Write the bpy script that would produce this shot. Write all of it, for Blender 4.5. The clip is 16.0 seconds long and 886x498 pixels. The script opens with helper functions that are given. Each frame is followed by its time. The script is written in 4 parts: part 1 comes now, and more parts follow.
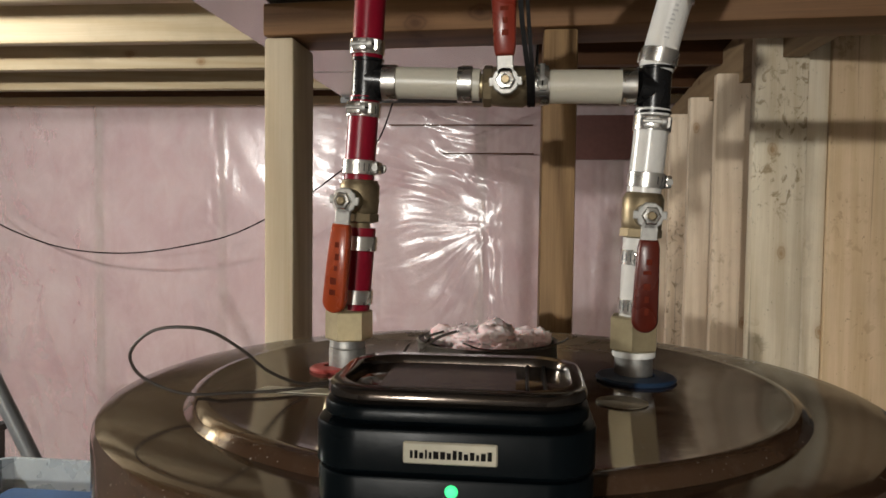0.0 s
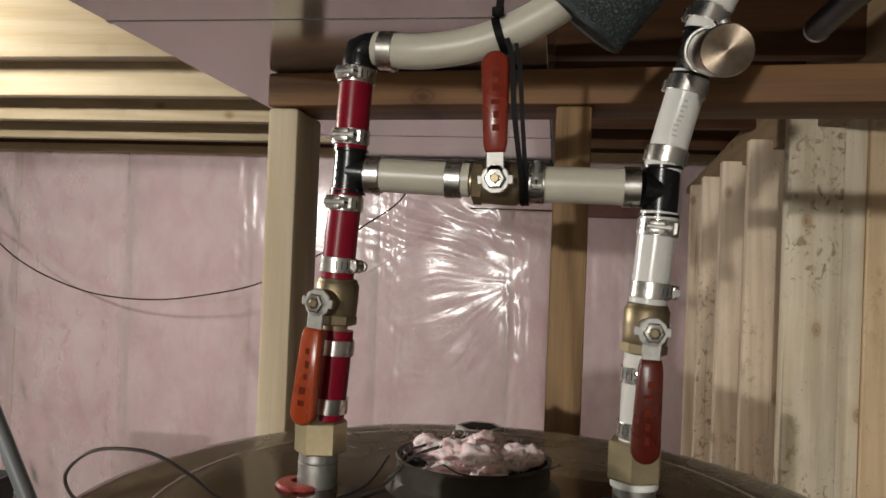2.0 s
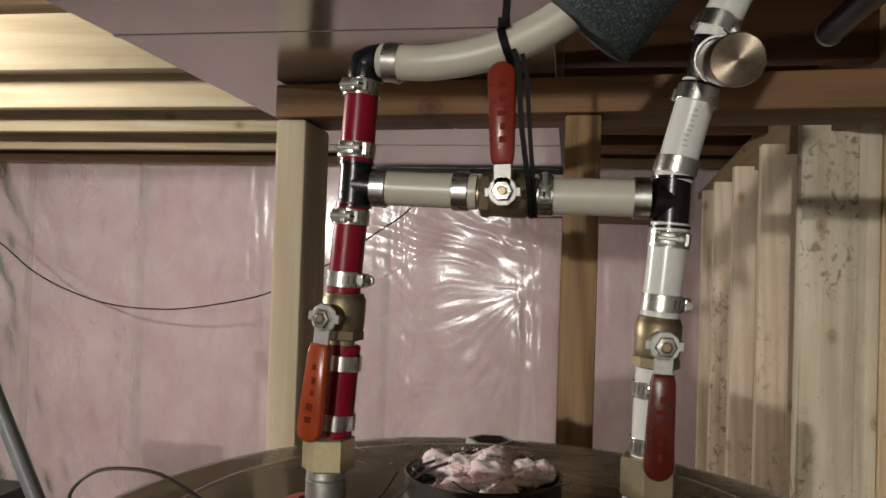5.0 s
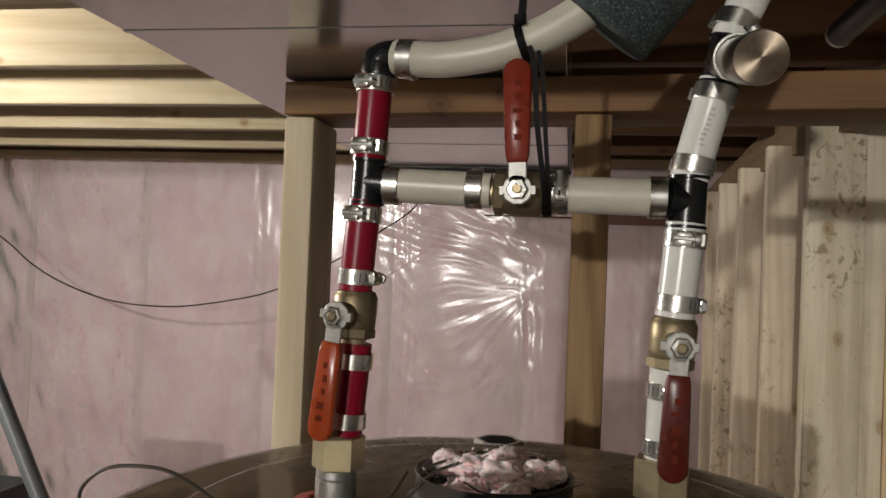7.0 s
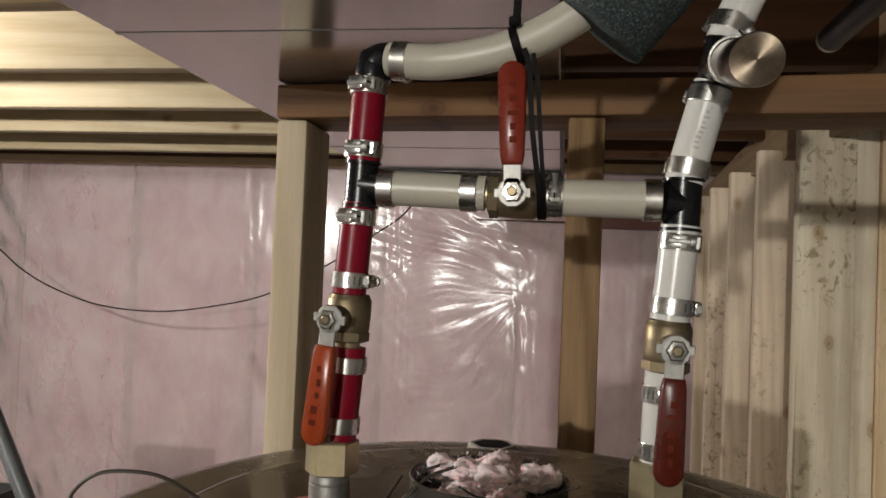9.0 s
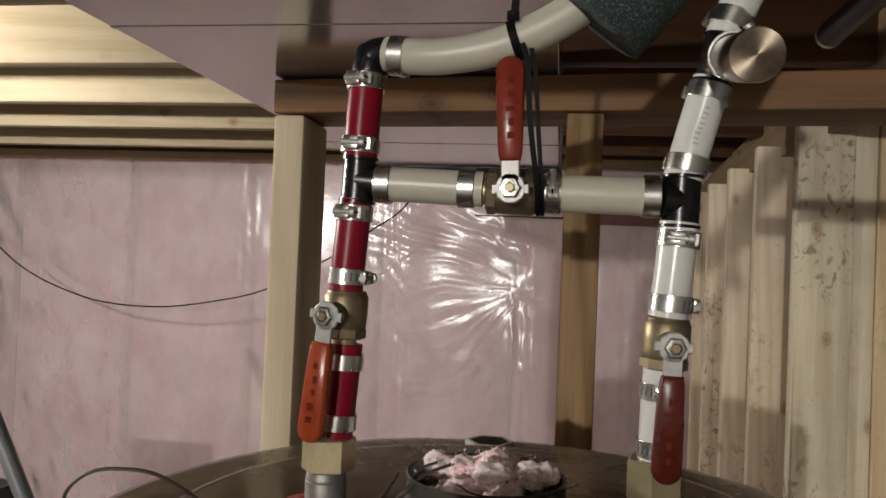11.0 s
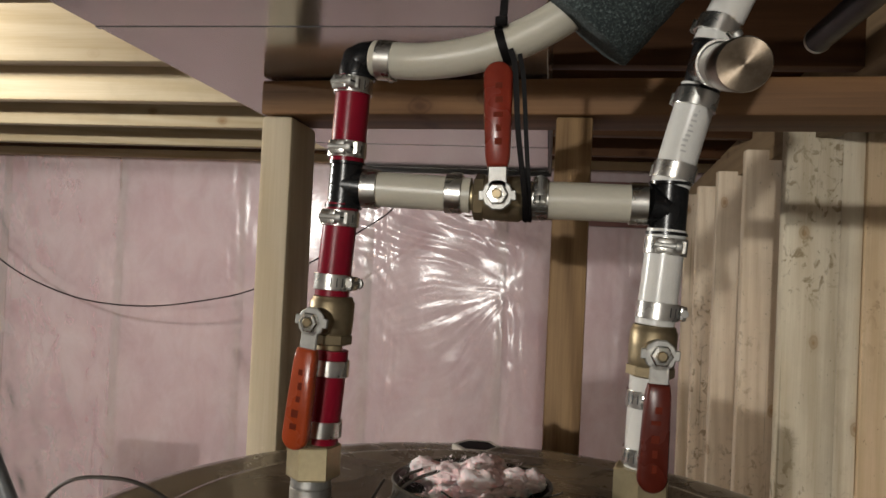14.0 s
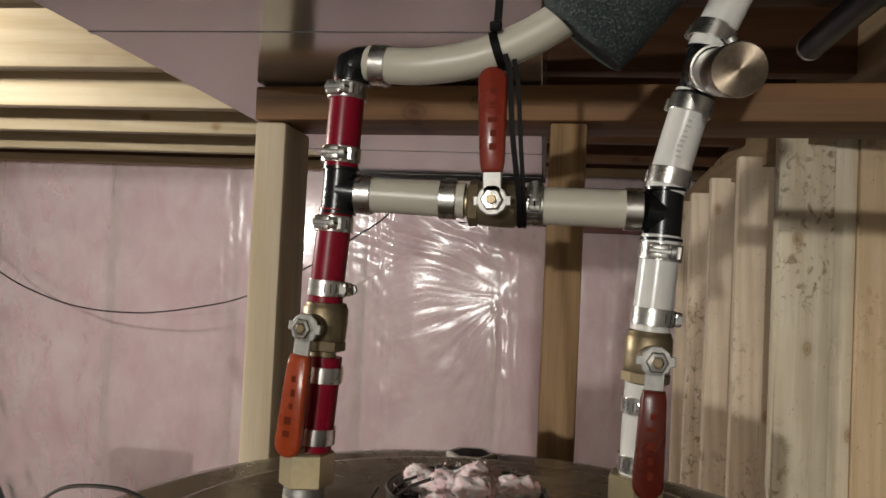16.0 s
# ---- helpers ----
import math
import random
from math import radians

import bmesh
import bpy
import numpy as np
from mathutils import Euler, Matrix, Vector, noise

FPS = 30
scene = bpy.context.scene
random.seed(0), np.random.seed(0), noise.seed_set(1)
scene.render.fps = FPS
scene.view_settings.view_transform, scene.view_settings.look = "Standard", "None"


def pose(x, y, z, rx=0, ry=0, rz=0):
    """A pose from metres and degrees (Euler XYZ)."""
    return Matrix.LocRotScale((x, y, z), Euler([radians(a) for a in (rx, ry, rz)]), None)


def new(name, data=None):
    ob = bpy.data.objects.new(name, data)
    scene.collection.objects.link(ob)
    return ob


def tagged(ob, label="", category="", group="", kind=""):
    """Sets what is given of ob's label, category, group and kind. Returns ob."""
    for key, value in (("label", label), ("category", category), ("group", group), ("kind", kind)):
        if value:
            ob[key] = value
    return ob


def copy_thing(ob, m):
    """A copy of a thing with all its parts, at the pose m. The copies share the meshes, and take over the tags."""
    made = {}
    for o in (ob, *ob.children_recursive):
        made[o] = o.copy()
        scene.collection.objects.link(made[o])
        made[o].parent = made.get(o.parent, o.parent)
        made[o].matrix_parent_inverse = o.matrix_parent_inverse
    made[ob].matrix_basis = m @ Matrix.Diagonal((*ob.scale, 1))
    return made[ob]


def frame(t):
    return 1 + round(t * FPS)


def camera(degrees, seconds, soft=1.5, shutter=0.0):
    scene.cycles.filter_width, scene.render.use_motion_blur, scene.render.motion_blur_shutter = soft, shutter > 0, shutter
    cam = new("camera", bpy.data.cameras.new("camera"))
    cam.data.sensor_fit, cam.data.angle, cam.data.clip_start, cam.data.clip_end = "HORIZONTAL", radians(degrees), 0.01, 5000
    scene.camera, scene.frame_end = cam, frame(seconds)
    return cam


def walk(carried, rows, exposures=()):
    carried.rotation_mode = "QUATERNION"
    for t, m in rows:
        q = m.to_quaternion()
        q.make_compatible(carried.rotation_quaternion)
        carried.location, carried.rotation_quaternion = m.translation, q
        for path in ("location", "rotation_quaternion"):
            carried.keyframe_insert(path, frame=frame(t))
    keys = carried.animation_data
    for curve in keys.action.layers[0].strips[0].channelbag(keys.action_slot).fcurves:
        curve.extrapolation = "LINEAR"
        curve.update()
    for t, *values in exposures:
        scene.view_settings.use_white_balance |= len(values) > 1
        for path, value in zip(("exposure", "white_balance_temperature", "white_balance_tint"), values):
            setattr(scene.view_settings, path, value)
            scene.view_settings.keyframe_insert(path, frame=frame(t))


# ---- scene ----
cam = camera(61.42, 16.0, soft=1.6)
ROWS = [
    (0, -0.02, -0.0592, 1.4571, 87.09, -0.67, 6.08),
    (0.5, -0.0067, -0.0321, 1.4658, 86.94, -2.17, 7.84),
    (1, 0.0001, -0.0162, 1.4837, 89.46, -1.59, 8.03),
    (1.5, 0.0045, -0.0118, 1.4878, 89.58, -1.93, 8.6),
    (2, 0.0063, -0.0093, 1.4965, 90.56, -2.28, 8.65),
    (2.5, 0.0059, 0.0034, 1.4962, 90.11, -1.76, 9.7),
    (3, 0.007, 0.002, 1.4982, 90.48, -1.76, 9.75),
    (3.5, 0.009, -0.0005, 1.4979, 90.4, -1.89, 9.77),
    (4, 0.0091, -0.0024, 1.4995, 90.6, -1.67, 9.67),
    (6.5, 0.0018, -0.0028, 1.5016, 91.28, -2.12, 9.34),
    (7, 0.0, -0.0, 1.5, 91.0, -2.3, 9.66),
    (7.5, 0.0011, 0.0021, 1.5007, 91.35, -2.23, 9.28),
    (8, 0.0008, 0.0018, 1.4999, 91.18, -2.2, 9.18),
    (8.5, -0.0016, 0.0011, 1.4995, 91.48, -2.26, 9.14),
    (9, -0.0022, 0.0019, 1.4989, 91.38, -2.27, 9.01),
    (11.5, -0.0023, 0.0053, 1.5, 91.03, -2.44, 8.73),
    (12, 0.0003, 0.0054, 1.5021, 91.44, -2.39, 8.14),
    (12.5, 0.0003, 0.0035, 1.5032, 91.63, -2.45, 7.89),
    (13, -0.0006, 0.0024, 1.5041, 91.83, -2.4, 7.73),
    (13.5, -0.0009, 0.0028, 1.5027, 91.2, -2.56, 8.27),
    (14, -0.0007, 0.0079, 1.5036, 91.05, -2.64, 8.1),
    (14.5, -0.0003, 0.011, 1.5041, 91.18, -2.64, 8.08),
    (15, -0.0005, 0.0099, 1.5039, 91.13, -2.58, 7.99),
    (15.5, -0.0018, 0.0093, 1.5029, 91.45, -2.65, 7.92),
    (16, -0.0012, 0.0102, 1.5031, 91.58, -2.64, 7.64),
]
walk(cam, [(t, pose(x, y, z, rx, ry, rz)) for t, x, y, z, rx, ry, rz in ROWS], exposures=[(0, 0.22), (1.5, 0.15), (3, 0.08), (6.5, 0.02), (16, 0.03)])

# ---- light ----
world = bpy.data.worlds.new("world")
scene.world = world
world.use_nodes = True
world.node_tree.nodes["Background"].inputs[0].default_value = (0.9, 0.85, 0.8, 1)
world.node_tree.nodes["Background"].inputs[1].default_value = 0.0


def bulb(name, place, watts, radius, colour):
    data = bpy.data.lights.new(name, "POINT")
    data.energy, data.shadow_soft_size, data.color = watts, radius, colour
    ob = new(name, data)
    ob.location = place
    return ob


LAMP = (1.0, 0.985, 0.93)
bulb("side_bulb", (-1.80, 0.97, 1.795), 72.0, 0.012, LAMP)
bulb("rear_bulb", (-0.98, -4.40, 1.92), 410.0, 0.055, LAMP)
scene.view_settings.exposure = 0.0


# ---- materials ----
class Nodes:
    """A small wrapper to build node materials."""

    def __init__(self, name):
        self.mat = bpy.data.materials.new(name)
        self.mat.use_nodes = True
        self.tree = self.mat.node_tree
        self.bsdf = self.tree.nodes["Principled BSDF"]
        self.out = self.tree.nodes["Material Output"]

    def add(self, kind, **values):
        node = self.tree.nodes.new(kind)
        for key, value in values.items():
            node.inputs[key].default_value = value
        return node

    def link(self, a, b):
        self.tree.links.new(a, b)

    def coords(self, scale=(1, 1, 1), kind="Object"):
        tc = self.add("ShaderNodeTexCoord")
        mp = self.add("ShaderNodeMapping")
        mp.inputs["Scale"].default_value = scale
        self.link(tc.outputs[kind], mp.inputs["Vector"])
        return mp.outputs["Vector"]

    def noise(self, vec, scale, detail=4, rough=0.55, distortion=0.0):
        node = self.add("ShaderNodeTexNoise", Scale=scale, Detail=detail, Roughness=rough, Distortion=distortion)
        self.link(vec, node.inputs["Vector"])
        return node.outputs["Fac"]

    def ramp(self, fac, stops):
        node = self.add("ShaderNodeValToRGB")
        el = node.color_ramp.elements
        while len(el) < len(stops):
            el.new(0.5)
        for e, (p, c) in zip(el, stops):
            e.position, e.color = p, (*c, 1) if len(c) == 3 else c
        self.link(fac, node.inputs["Fac"])
        return node.outputs["Color"]

    def mix(self, fac, a, b, blend="MIX"):
        node = self.add("ShaderNodeMix")
        node.data_type, node.blend_type = "RGBA", blend
        for value, sock in ((fac, node.inputs[0]), (a, node.inputs[6]), (b, node.inputs[7])):
            if isinstance(value, (int, float)):
                sock.default_value = value
            elif isinstance(value, tuple):
                sock.default_value = (*value, 1)
            else:
                self.link(value, sock)
        return node.outputs[2]

    def bump(self, height, strength=0.3, distance=0.002):
        node = self.add("ShaderNodeBump", Strength=strength, Distance=distance)
        self.link(height, node.inputs["Height"])
        self.link(node.outputs["Normal"], self.bsdf.inputs["Normal"])
        return node

    def set(self, **values):
        for key, value in values.items():
            sock = self.bsdf.inputs[key.replace("_", " ")]
            if hasattr(value, "is_linked"):
                self.link(value, sock)
            elif isinstance(value, tuple) and len(value) == 3:
                sock.default_value = value if key == "Subsurface_Radius" else (*value, 1)
            else:
                sock.default_value = value


def plain(name, colour, rough=0.5, metal=0.0, vary=0.25, scale=60.0, bump=0.1, **more):
    """A surface with grain and stains at two scales."""
    n = Nodes(name)
    v = n.coords()
    big, fine = n.noise(v, scale * 0.25, 3), n.noise(v, scale * 3, 5)
    dark = tuple(c * (1 - vary) for c in colour)
    light = tuple(min(1, c * (1 + vary * 0.6)) for c in colour)
    col = n.mix(0.35, n.ramp(big, [(0.3, dark), (0.7, light)]), n.ramp(fine, [(0.3, dark), (0.7, light)]))
    n.set(Base_Color=col, Roughness=n.ramp(big, [(0.25, (max(0.02, rough - 0.08),) * 3), (0.75, (min(1, rough + 0.1),) * 3)]), Metallic=metal, **more)
    n.bump(fine, bump, 0.0008)
    return n.mat


def wood(name, light, dark, along, knots=True, rough=0.6, scale=1.0, face="Y", spots=False):
    """Sawn softwood: growth rings and fibres along one axis, stains, and knots on the sides that face the given axis."""
    n = Nodes(name)
    i, f = "XYZ".index(along), "XYZ".index(face)
    info = n.add("ShaderNodeObjectInfo")
    tc = n.add("ShaderNodeTexCoord")
    shift = n.add("ShaderNodeVectorMath")
    shift.operation = "SCALE"
    n.link(info.outputs["Random"], shift.inputs["Scale"])
    shift.inputs[0].default_value = (3.1, 5.7, 4.3)
    add = n.add("ShaderNodeVectorMath")
    n.link(tc.outputs["Object"], add.inputs[0])
    n.link(shift.outputs[0], add.inputs[1])

    def mapped(across, lengthwise):
        mp = n.add("ShaderNodeMapping")
        sc = [across] * 3
        sc[i] = lengthwise
        mp.inputs["Scale"].default_value = sc
        n.link(add.outputs[0], mp.inputs["Vector"])
        return mp.outputs[0]

    wave = n.add("ShaderNodeTexWave", Scale=14.0 * scale, Distortion=7.0, Detail=2.0)
    wave.inputs["Detail Scale"].default_value = 1.2
    wave.bands_direction = "DIAGONAL"
    n.link(mapped(1.0, 0.07), wave.inputs["Vector"])
    rings = wave.outputs["Fac"]
    fibre = n.noise(mapped(330.0 * scale, 9.0 * scale), 1.0, 3, 0.6)
    grain = n.noise(mapped(55.0 * scale, 1.6 * scale), 1.0, 5, 0.6, 0.4)
    stain = n.noise(add.outputs[0], 5.0, 5, 0.65)
    mid = tuple((a + b) / 2 for a, b in zip(light, dark))
    col = n.ramp(grain, [(0.30, dark), (0.48, mid), (0.66, light)])
    col = n.mix(0.55, col, n.ramp(rings, [(0.1, light), (0.62, mid), (0.93, dark)]))
    col = n.mix(0.30, col, n.ramp(fibre, [(0.3, dark), (0.7, light)]))
    col = n.mix(n.ramp(stain, [(0.48, (0, 0, 0)), (0.72, (0.45,) * 3)]), col, tuple(c * 0.72 for c in mid))
    if knots:
        sep, com = n.add("ShaderNodeSeparateXYZ"), n.add("ShaderNodeCombineXYZ")
        n.link(add.outputs[0], sep.inputs[0])
        other = [k for k in range(3) if k not in (i, f)][0]
        for src, dst, size in ((i, 0, 4.2), (other, 1, 6.5)):
            mul = n.add("ShaderNodeMath")
            mul.operation = "MULTIPLY"
            n.link(sep.outputs[src], mul.inputs[0])
            mul.inputs[1].default_value = size
            n.link(mul.outputs[0], com.inputs[dst])
        vor = n.add("ShaderNodeTexVoronoi", Scale=1.0, Randomness=1.0)
        vor.voronoi_dimensions = "2D"
        n.link(com.outputs[0], vor.inputs["Vector"])
        wob = n.add("ShaderNodeMath")
        wob.operation = "MULTIPLY_ADD"
        n.link(n.noise(add.outputs[0], 40.0, 2), wob.inputs[0])
        wob.inputs[1].default_value = 0.06
        n.link(vor.outputs["Distance"], wob.inputs[2])
        k = n.ramp(wob.outputs[0], [(0.045, (0.9,) * 3), (0.07, (0.5,) * 3), (0.085, (0.7,) * 3), (0.10, (0.18,) * 3), (0.15, (0, 0, 0))])
        gate = n.ramp(vor.outputs["Color"], [(0.54, (0, 0, 0)), (0.60, (1, 1, 1))])
        k = n.mix(1.0, k, gate, "MULTIPLY")
        col = n.mix(k, col, tuple(c * q for c, q in zip(dark, (0.62, 0.48, 0.36))))
    if spots:
        where = n.ramp(n.noise(mapped(3.0, 2.0), 1.0, 2), [(0.48, (0, 0, 0)), (0.58, (1, 1, 1))])
        blot = n.ramp(n.noise(mapped(46.0, 34.0), 1.0, 4, 0.62, 0.8), [(0.54, (0, 0, 0)), (0.63, (0.85,) * 3)])
        col = n.mix(n.mix(1.0, blot, where, "MULTIPLY"), col, tuple(c * q for c, q in zip(dark, (0.50, 0.44, 0.36))))
        speck = n.ramp(n.noise(mapped(150.0, 90.0), 1.0, 2), [(0.68, (0, 0, 0)), (0.74, (0.55,) * 3)])
        col = n.mix(speck, col, tuple(c * 0.4 for c in dark))
        split = n.ramp(n.noise(mapped(120.0, 1.1), 1.0, 3, 0.5), [(0.66, (0, 0, 0)), (0.71, (0.55,) * 3)])
        col = n.mix(split, col, tuple(c * 0.5 for c in dark))
    tone = n.ramp(info.outputs["Random"], [(0.0, (0.80, 0.78, 0.74)), (0.5, (0.97, 0.96, 0.95)), (1.0, (1.10, 1.10, 1.10))])
    col = n.mix(1.0, col, tone, "MULTIPLY")
    n.set(Base_Color=col, Roughness=rough, Specular_IOR_Level=0.22)
    n.bump(fibre, 0.3, 0.0010)
    return n.mat


PINE_L, PINE_D = (0.60, 0.50, 0.345), (0.46, 0.35, 0.205)
pine_x = wood("pine_along_x", PINE_L, PINE_D, "X")
pine_z = wood("pine_along_z", (0.65, 0.565, 0.42), (0.47, 0.375, 0.24), "Z", rough=0.5)
brown_z = wood("brown_pine_post", (0.37, 0.235, 0.115), (0.12, 0.065, 0.028), "Z", False, scale=1.5)
board_z = wood("pale_board", (0.82, 0.745, 0.60), (0.58, 0.48, 0.325), "Z", spots=True)
warm_board = wood("warm_board", (0.82, 0.69, 0.54), (0.60, 0.46, 0.32), "Z", spots=True)
tan_board = wood("tan_board", (0.62, 0.47, 0.31), (0.46, 0.33, 0.19), "Z", spots=True)
stud_wood = wood("pale_stud", (0.66, 0.50, 0.48), (0.58, 0.42, 0.41), "Z", False)
stair_wood = wood("brown_stringer", (0.27, 0.185, 0.105), (0.17, 0.11, 0.06), "Y", face="X")
dark_x = wood("dark_joist", (0.115, 0.052, 0.023), (0.066, 0.028, 0.012), "X")
beam_x = wood("brown_plate", (0.235, 0.122, 0.054), (0.11, 0.055, 0.022), "X")
osb = plain("subfloor_sheathing", (0.28, 0.20, 0.12), 0.8, vary=0.5, scale=40, bump=0.4)
concrete = plain("concrete", (0.20, 0.19, 0.18), 0.85, vary=0.25, scale=12, bump=0.4)
drywall = plain("grey_wall", (0.22, 0.21, 0.20), 0.85, vary=0.1, scale=8, bump=0.1)


def insulation():
    n = Nodes("pink_glass_wool")
    v = n.coords()
    a, b = n.noise(v, 5, 5, 0.6), n.noise(v, 45, 5, 0.65)
    col = n.mix(0.25, n.ramp(a, [(0.3, (0.64, 0.36, 0.41)), (0.7, (0.92, 0.71, 0.72))]), n.ramp(b, [(0.35, (0.54, 0.30, 0.35)), (0.65, (0.88, 0.70, 0.70))]))
    n.set(Base_Color=col, Roughness=0.95)
    n.bump(b, 0.5, 0.006)
    return n.mat


def polythene():
    """Clear vapour-barrier film: mostly see-through, milky, with a sharp gloss."""
    n = Nodes("clear_polythene_film")
    v = n.coords()
    w = n.noise(v, 60, 3)
    bump = n.add("ShaderNodeBump", Strength=0.25, Distance=0.002)
    n.link(w, bump.inputs["Height"])
    glass = n.add("ShaderNodeBsdfTransparent", Color=(0.93, 0.91, 0.91, 1))
    milk = n.add("ShaderNodeBsdfDiffuse", Color=(0.88, 0.78, 0.79, 1))
    haze = n.ramp(n.noise(n.coords((1.0, 1.0, 0.6)), 9, 5, 0.65, 0.5), [(0.35, (0.79, 0.69, 0.69)), (0.65, (0.90, 0.88, 0.85))])
    n.link(haze, milk.inputs["Color"])
    gloss = n.add("ShaderNodeBsdfGlossy", Color=(1, 1, 1, 1), Roughness=0.19)
    n.link(bump.outputs[0], gloss.inputs["Normal"])
    mix1 = n.add("ShaderNodeMixShader", Fac=0.32)
    n.link(glass.outputs[0], mix1.inputs[1])
    n.link(milk.outputs[0], mix1.inputs[2])
    fres = n.add("ShaderNodeFresnel", IOR=1.5)
    n.link(bump.outputs[0], fres.inputs["Normal"])
    mix2 = n.add("ShaderNodeMixShader")
    n.link(fres.outputs[0], mix2.inputs[0])
    n.link(mix1.outputs[0], mix2.inputs[1])
    n.link(gloss.outputs[0], mix2.inputs[2])
    n.link(mix2.outputs[0], n.out.inputs["Surface"])
    return n.mat


pink_wool = insulation()
film = polythene()


def sheet_metal():
    """Dull galvanised sheet with faint spangle and smears of dust."""
    n = Nodes("galvanised_duct")
    v = n.coords()
    vor = n.add("ShaderNodeTexVoronoi", Scale=70.0)
    n.link(v, vor.inputs["Vector"])
    smear = n.noise(n.coords((3, 0.6, 3)), 4, 4, 0.6)
    col = n.mix(0.15, n.ramp(smear, [(0.2, (0.40, 0.395, 0.40)), (0.8, (0.52, 0.515, 0.515))]), n.ramp(vor.outputs["Color"], [(0.0, (0.34, 0.335, 0.34)), (1.0, (0.56, 0.55, 0.55))]))
    n.set(Base_Color=col, Metallic=0.85, Roughness=0.16)
    n.bump(n.noise(v, 5, 2), 0.06, 0.01)
    return n.mat


galvanised = sheet_metal()
dark_metal = plain("dark_steel", (0.10, 0.10, 0.10), 0.5, 0.8)


def tank_paint():
    """Brown enamel gone dull with dust, dried drips and scratches."""
    n = Nodes("brown_enamel")
    v = n.coords()
    a, b, c, e = n.noise(v, 7, 5, 0.65, 0.6), n.noise(v, 70, 6, 0.65), n.noise(v, 420, 2), n.noise(v, 16, 5, 0.7, 1.2)
    col = n.ramp(a, [(0.3, (0.042, 0.021, 0.012)), (0.7, (0.075, 0.042, 0.025))])
    sep = n.add("ShaderNodeSeparateXYZ")
    n.link(v, sep.inputs[0])
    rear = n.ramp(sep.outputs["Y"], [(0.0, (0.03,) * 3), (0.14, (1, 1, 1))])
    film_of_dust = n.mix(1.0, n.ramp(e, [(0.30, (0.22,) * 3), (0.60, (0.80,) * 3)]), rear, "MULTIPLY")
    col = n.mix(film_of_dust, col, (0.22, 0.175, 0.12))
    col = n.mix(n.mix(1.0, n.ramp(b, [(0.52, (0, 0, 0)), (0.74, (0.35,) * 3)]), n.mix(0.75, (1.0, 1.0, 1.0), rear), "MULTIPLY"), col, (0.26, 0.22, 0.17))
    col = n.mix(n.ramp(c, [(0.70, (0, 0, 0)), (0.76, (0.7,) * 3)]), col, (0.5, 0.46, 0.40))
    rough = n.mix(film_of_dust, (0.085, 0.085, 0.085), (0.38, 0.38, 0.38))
    n.set(Base_Color=col, Roughness=rough, Coat_Weight=0.15, Coat_Roughness=0.08)
    n.bump(b, 0.08, 0.001)
    return n.mat


tank_mat = tank_paint()
pex_red = plain("red_plastic_pipe", (0.20, 0.004, 0.016), 0.30, vary=0.12, scale=40, bump=0.05, Specular_IOR_Level=0.22, Subsurface_Weight=0.15, Subsurface_Radius=(0.01, 0.002, 0.002))
pex_white = plain("white_plastic_pipe", (0.60, 0.585, 0.55), 0.3, vary=0.06, scale=40, bump=0.04)
pex_clear = plain("milky_plastic_pipe", (0.47, 0.44, 0.36), 0.36, vary=0.08, scale=40, bump=0.04)
black_plastic = plain("black_plastic", (0.006, 0.006, 0.0065), 0.22, vary=0.2, scale=80, Specular_IOR_Level=0.35)
brass = plain("dull_brass", (0.26, 0.205, 0.125), 0.42, 0.85, 0.3, 90, 0.15)
pale_brass = plain("pale_brass", (0.45, 0.375, 0.23), 0.42, 0.75, 0.2, 90, 0.1)
steel = plain("stainless_band", (0.60, 0.585, 0.55), 0.24, 1.0, 0.15, 120, 0.1)
zinc = plain("zinc_plated_steel", (0.42, 0.41, 0.385), 0.5, 0.9, 0.35, 90, 0.25)
orange_vinyl = plain("orange_vinyl", (0.33, 0.050, 0.013), 0.28, vary=0.2, scale=70, bump=0.1)
red_vinyl = plain("red_vinyl", (0.20, 0.024, 0.012), 0.3, vary=0.2, scale=70, bump=0.1)
dark_vinyl = plain("dark_red_vinyl", (0.090, 0.013, 0.007), 0.3, vary=0.25, scale=70, bump=0.1)
ink = plain("dark_stamped_ink", (0.13, 0.020, 0.009), 0.8, Specular_IOR_Level=0.1)
grey_ink = plain("grey_print", (0.42, 0.41, 0.39), 0.5)
pale_metal = plain("limescaled_metal", (0.52, 0.48, 0.42), 0.6, 0.2, 0.4, 120, 0.3)
white_tape = plain("white_thread_tape", (0.75, 0.74, 0.70), 0.6)


def foam_material():
    n = Nodes("grey_green_foam")
    v = n.coords()
    a, b = n.noise(v, 700, 2, 0.7), n.noise(v, 60, 3)
    col = n.mix(0.3, n.ramp(a, [(0.40, (0.008, 0.012, 0.012)), (0.56, (0.034, 0.048, 0.047)), (0.70, (0.17, 0.20, 0.195))]), n.ramp(b, [(0.3, (0.018, 0.026, 0.026)), (0.7, (0.045, 0.06, 0.057))]))
    n.set(Base_Color=col, Roughness=0.95)
    n.bump(a, 0.9, 0.002)
    return n.mat


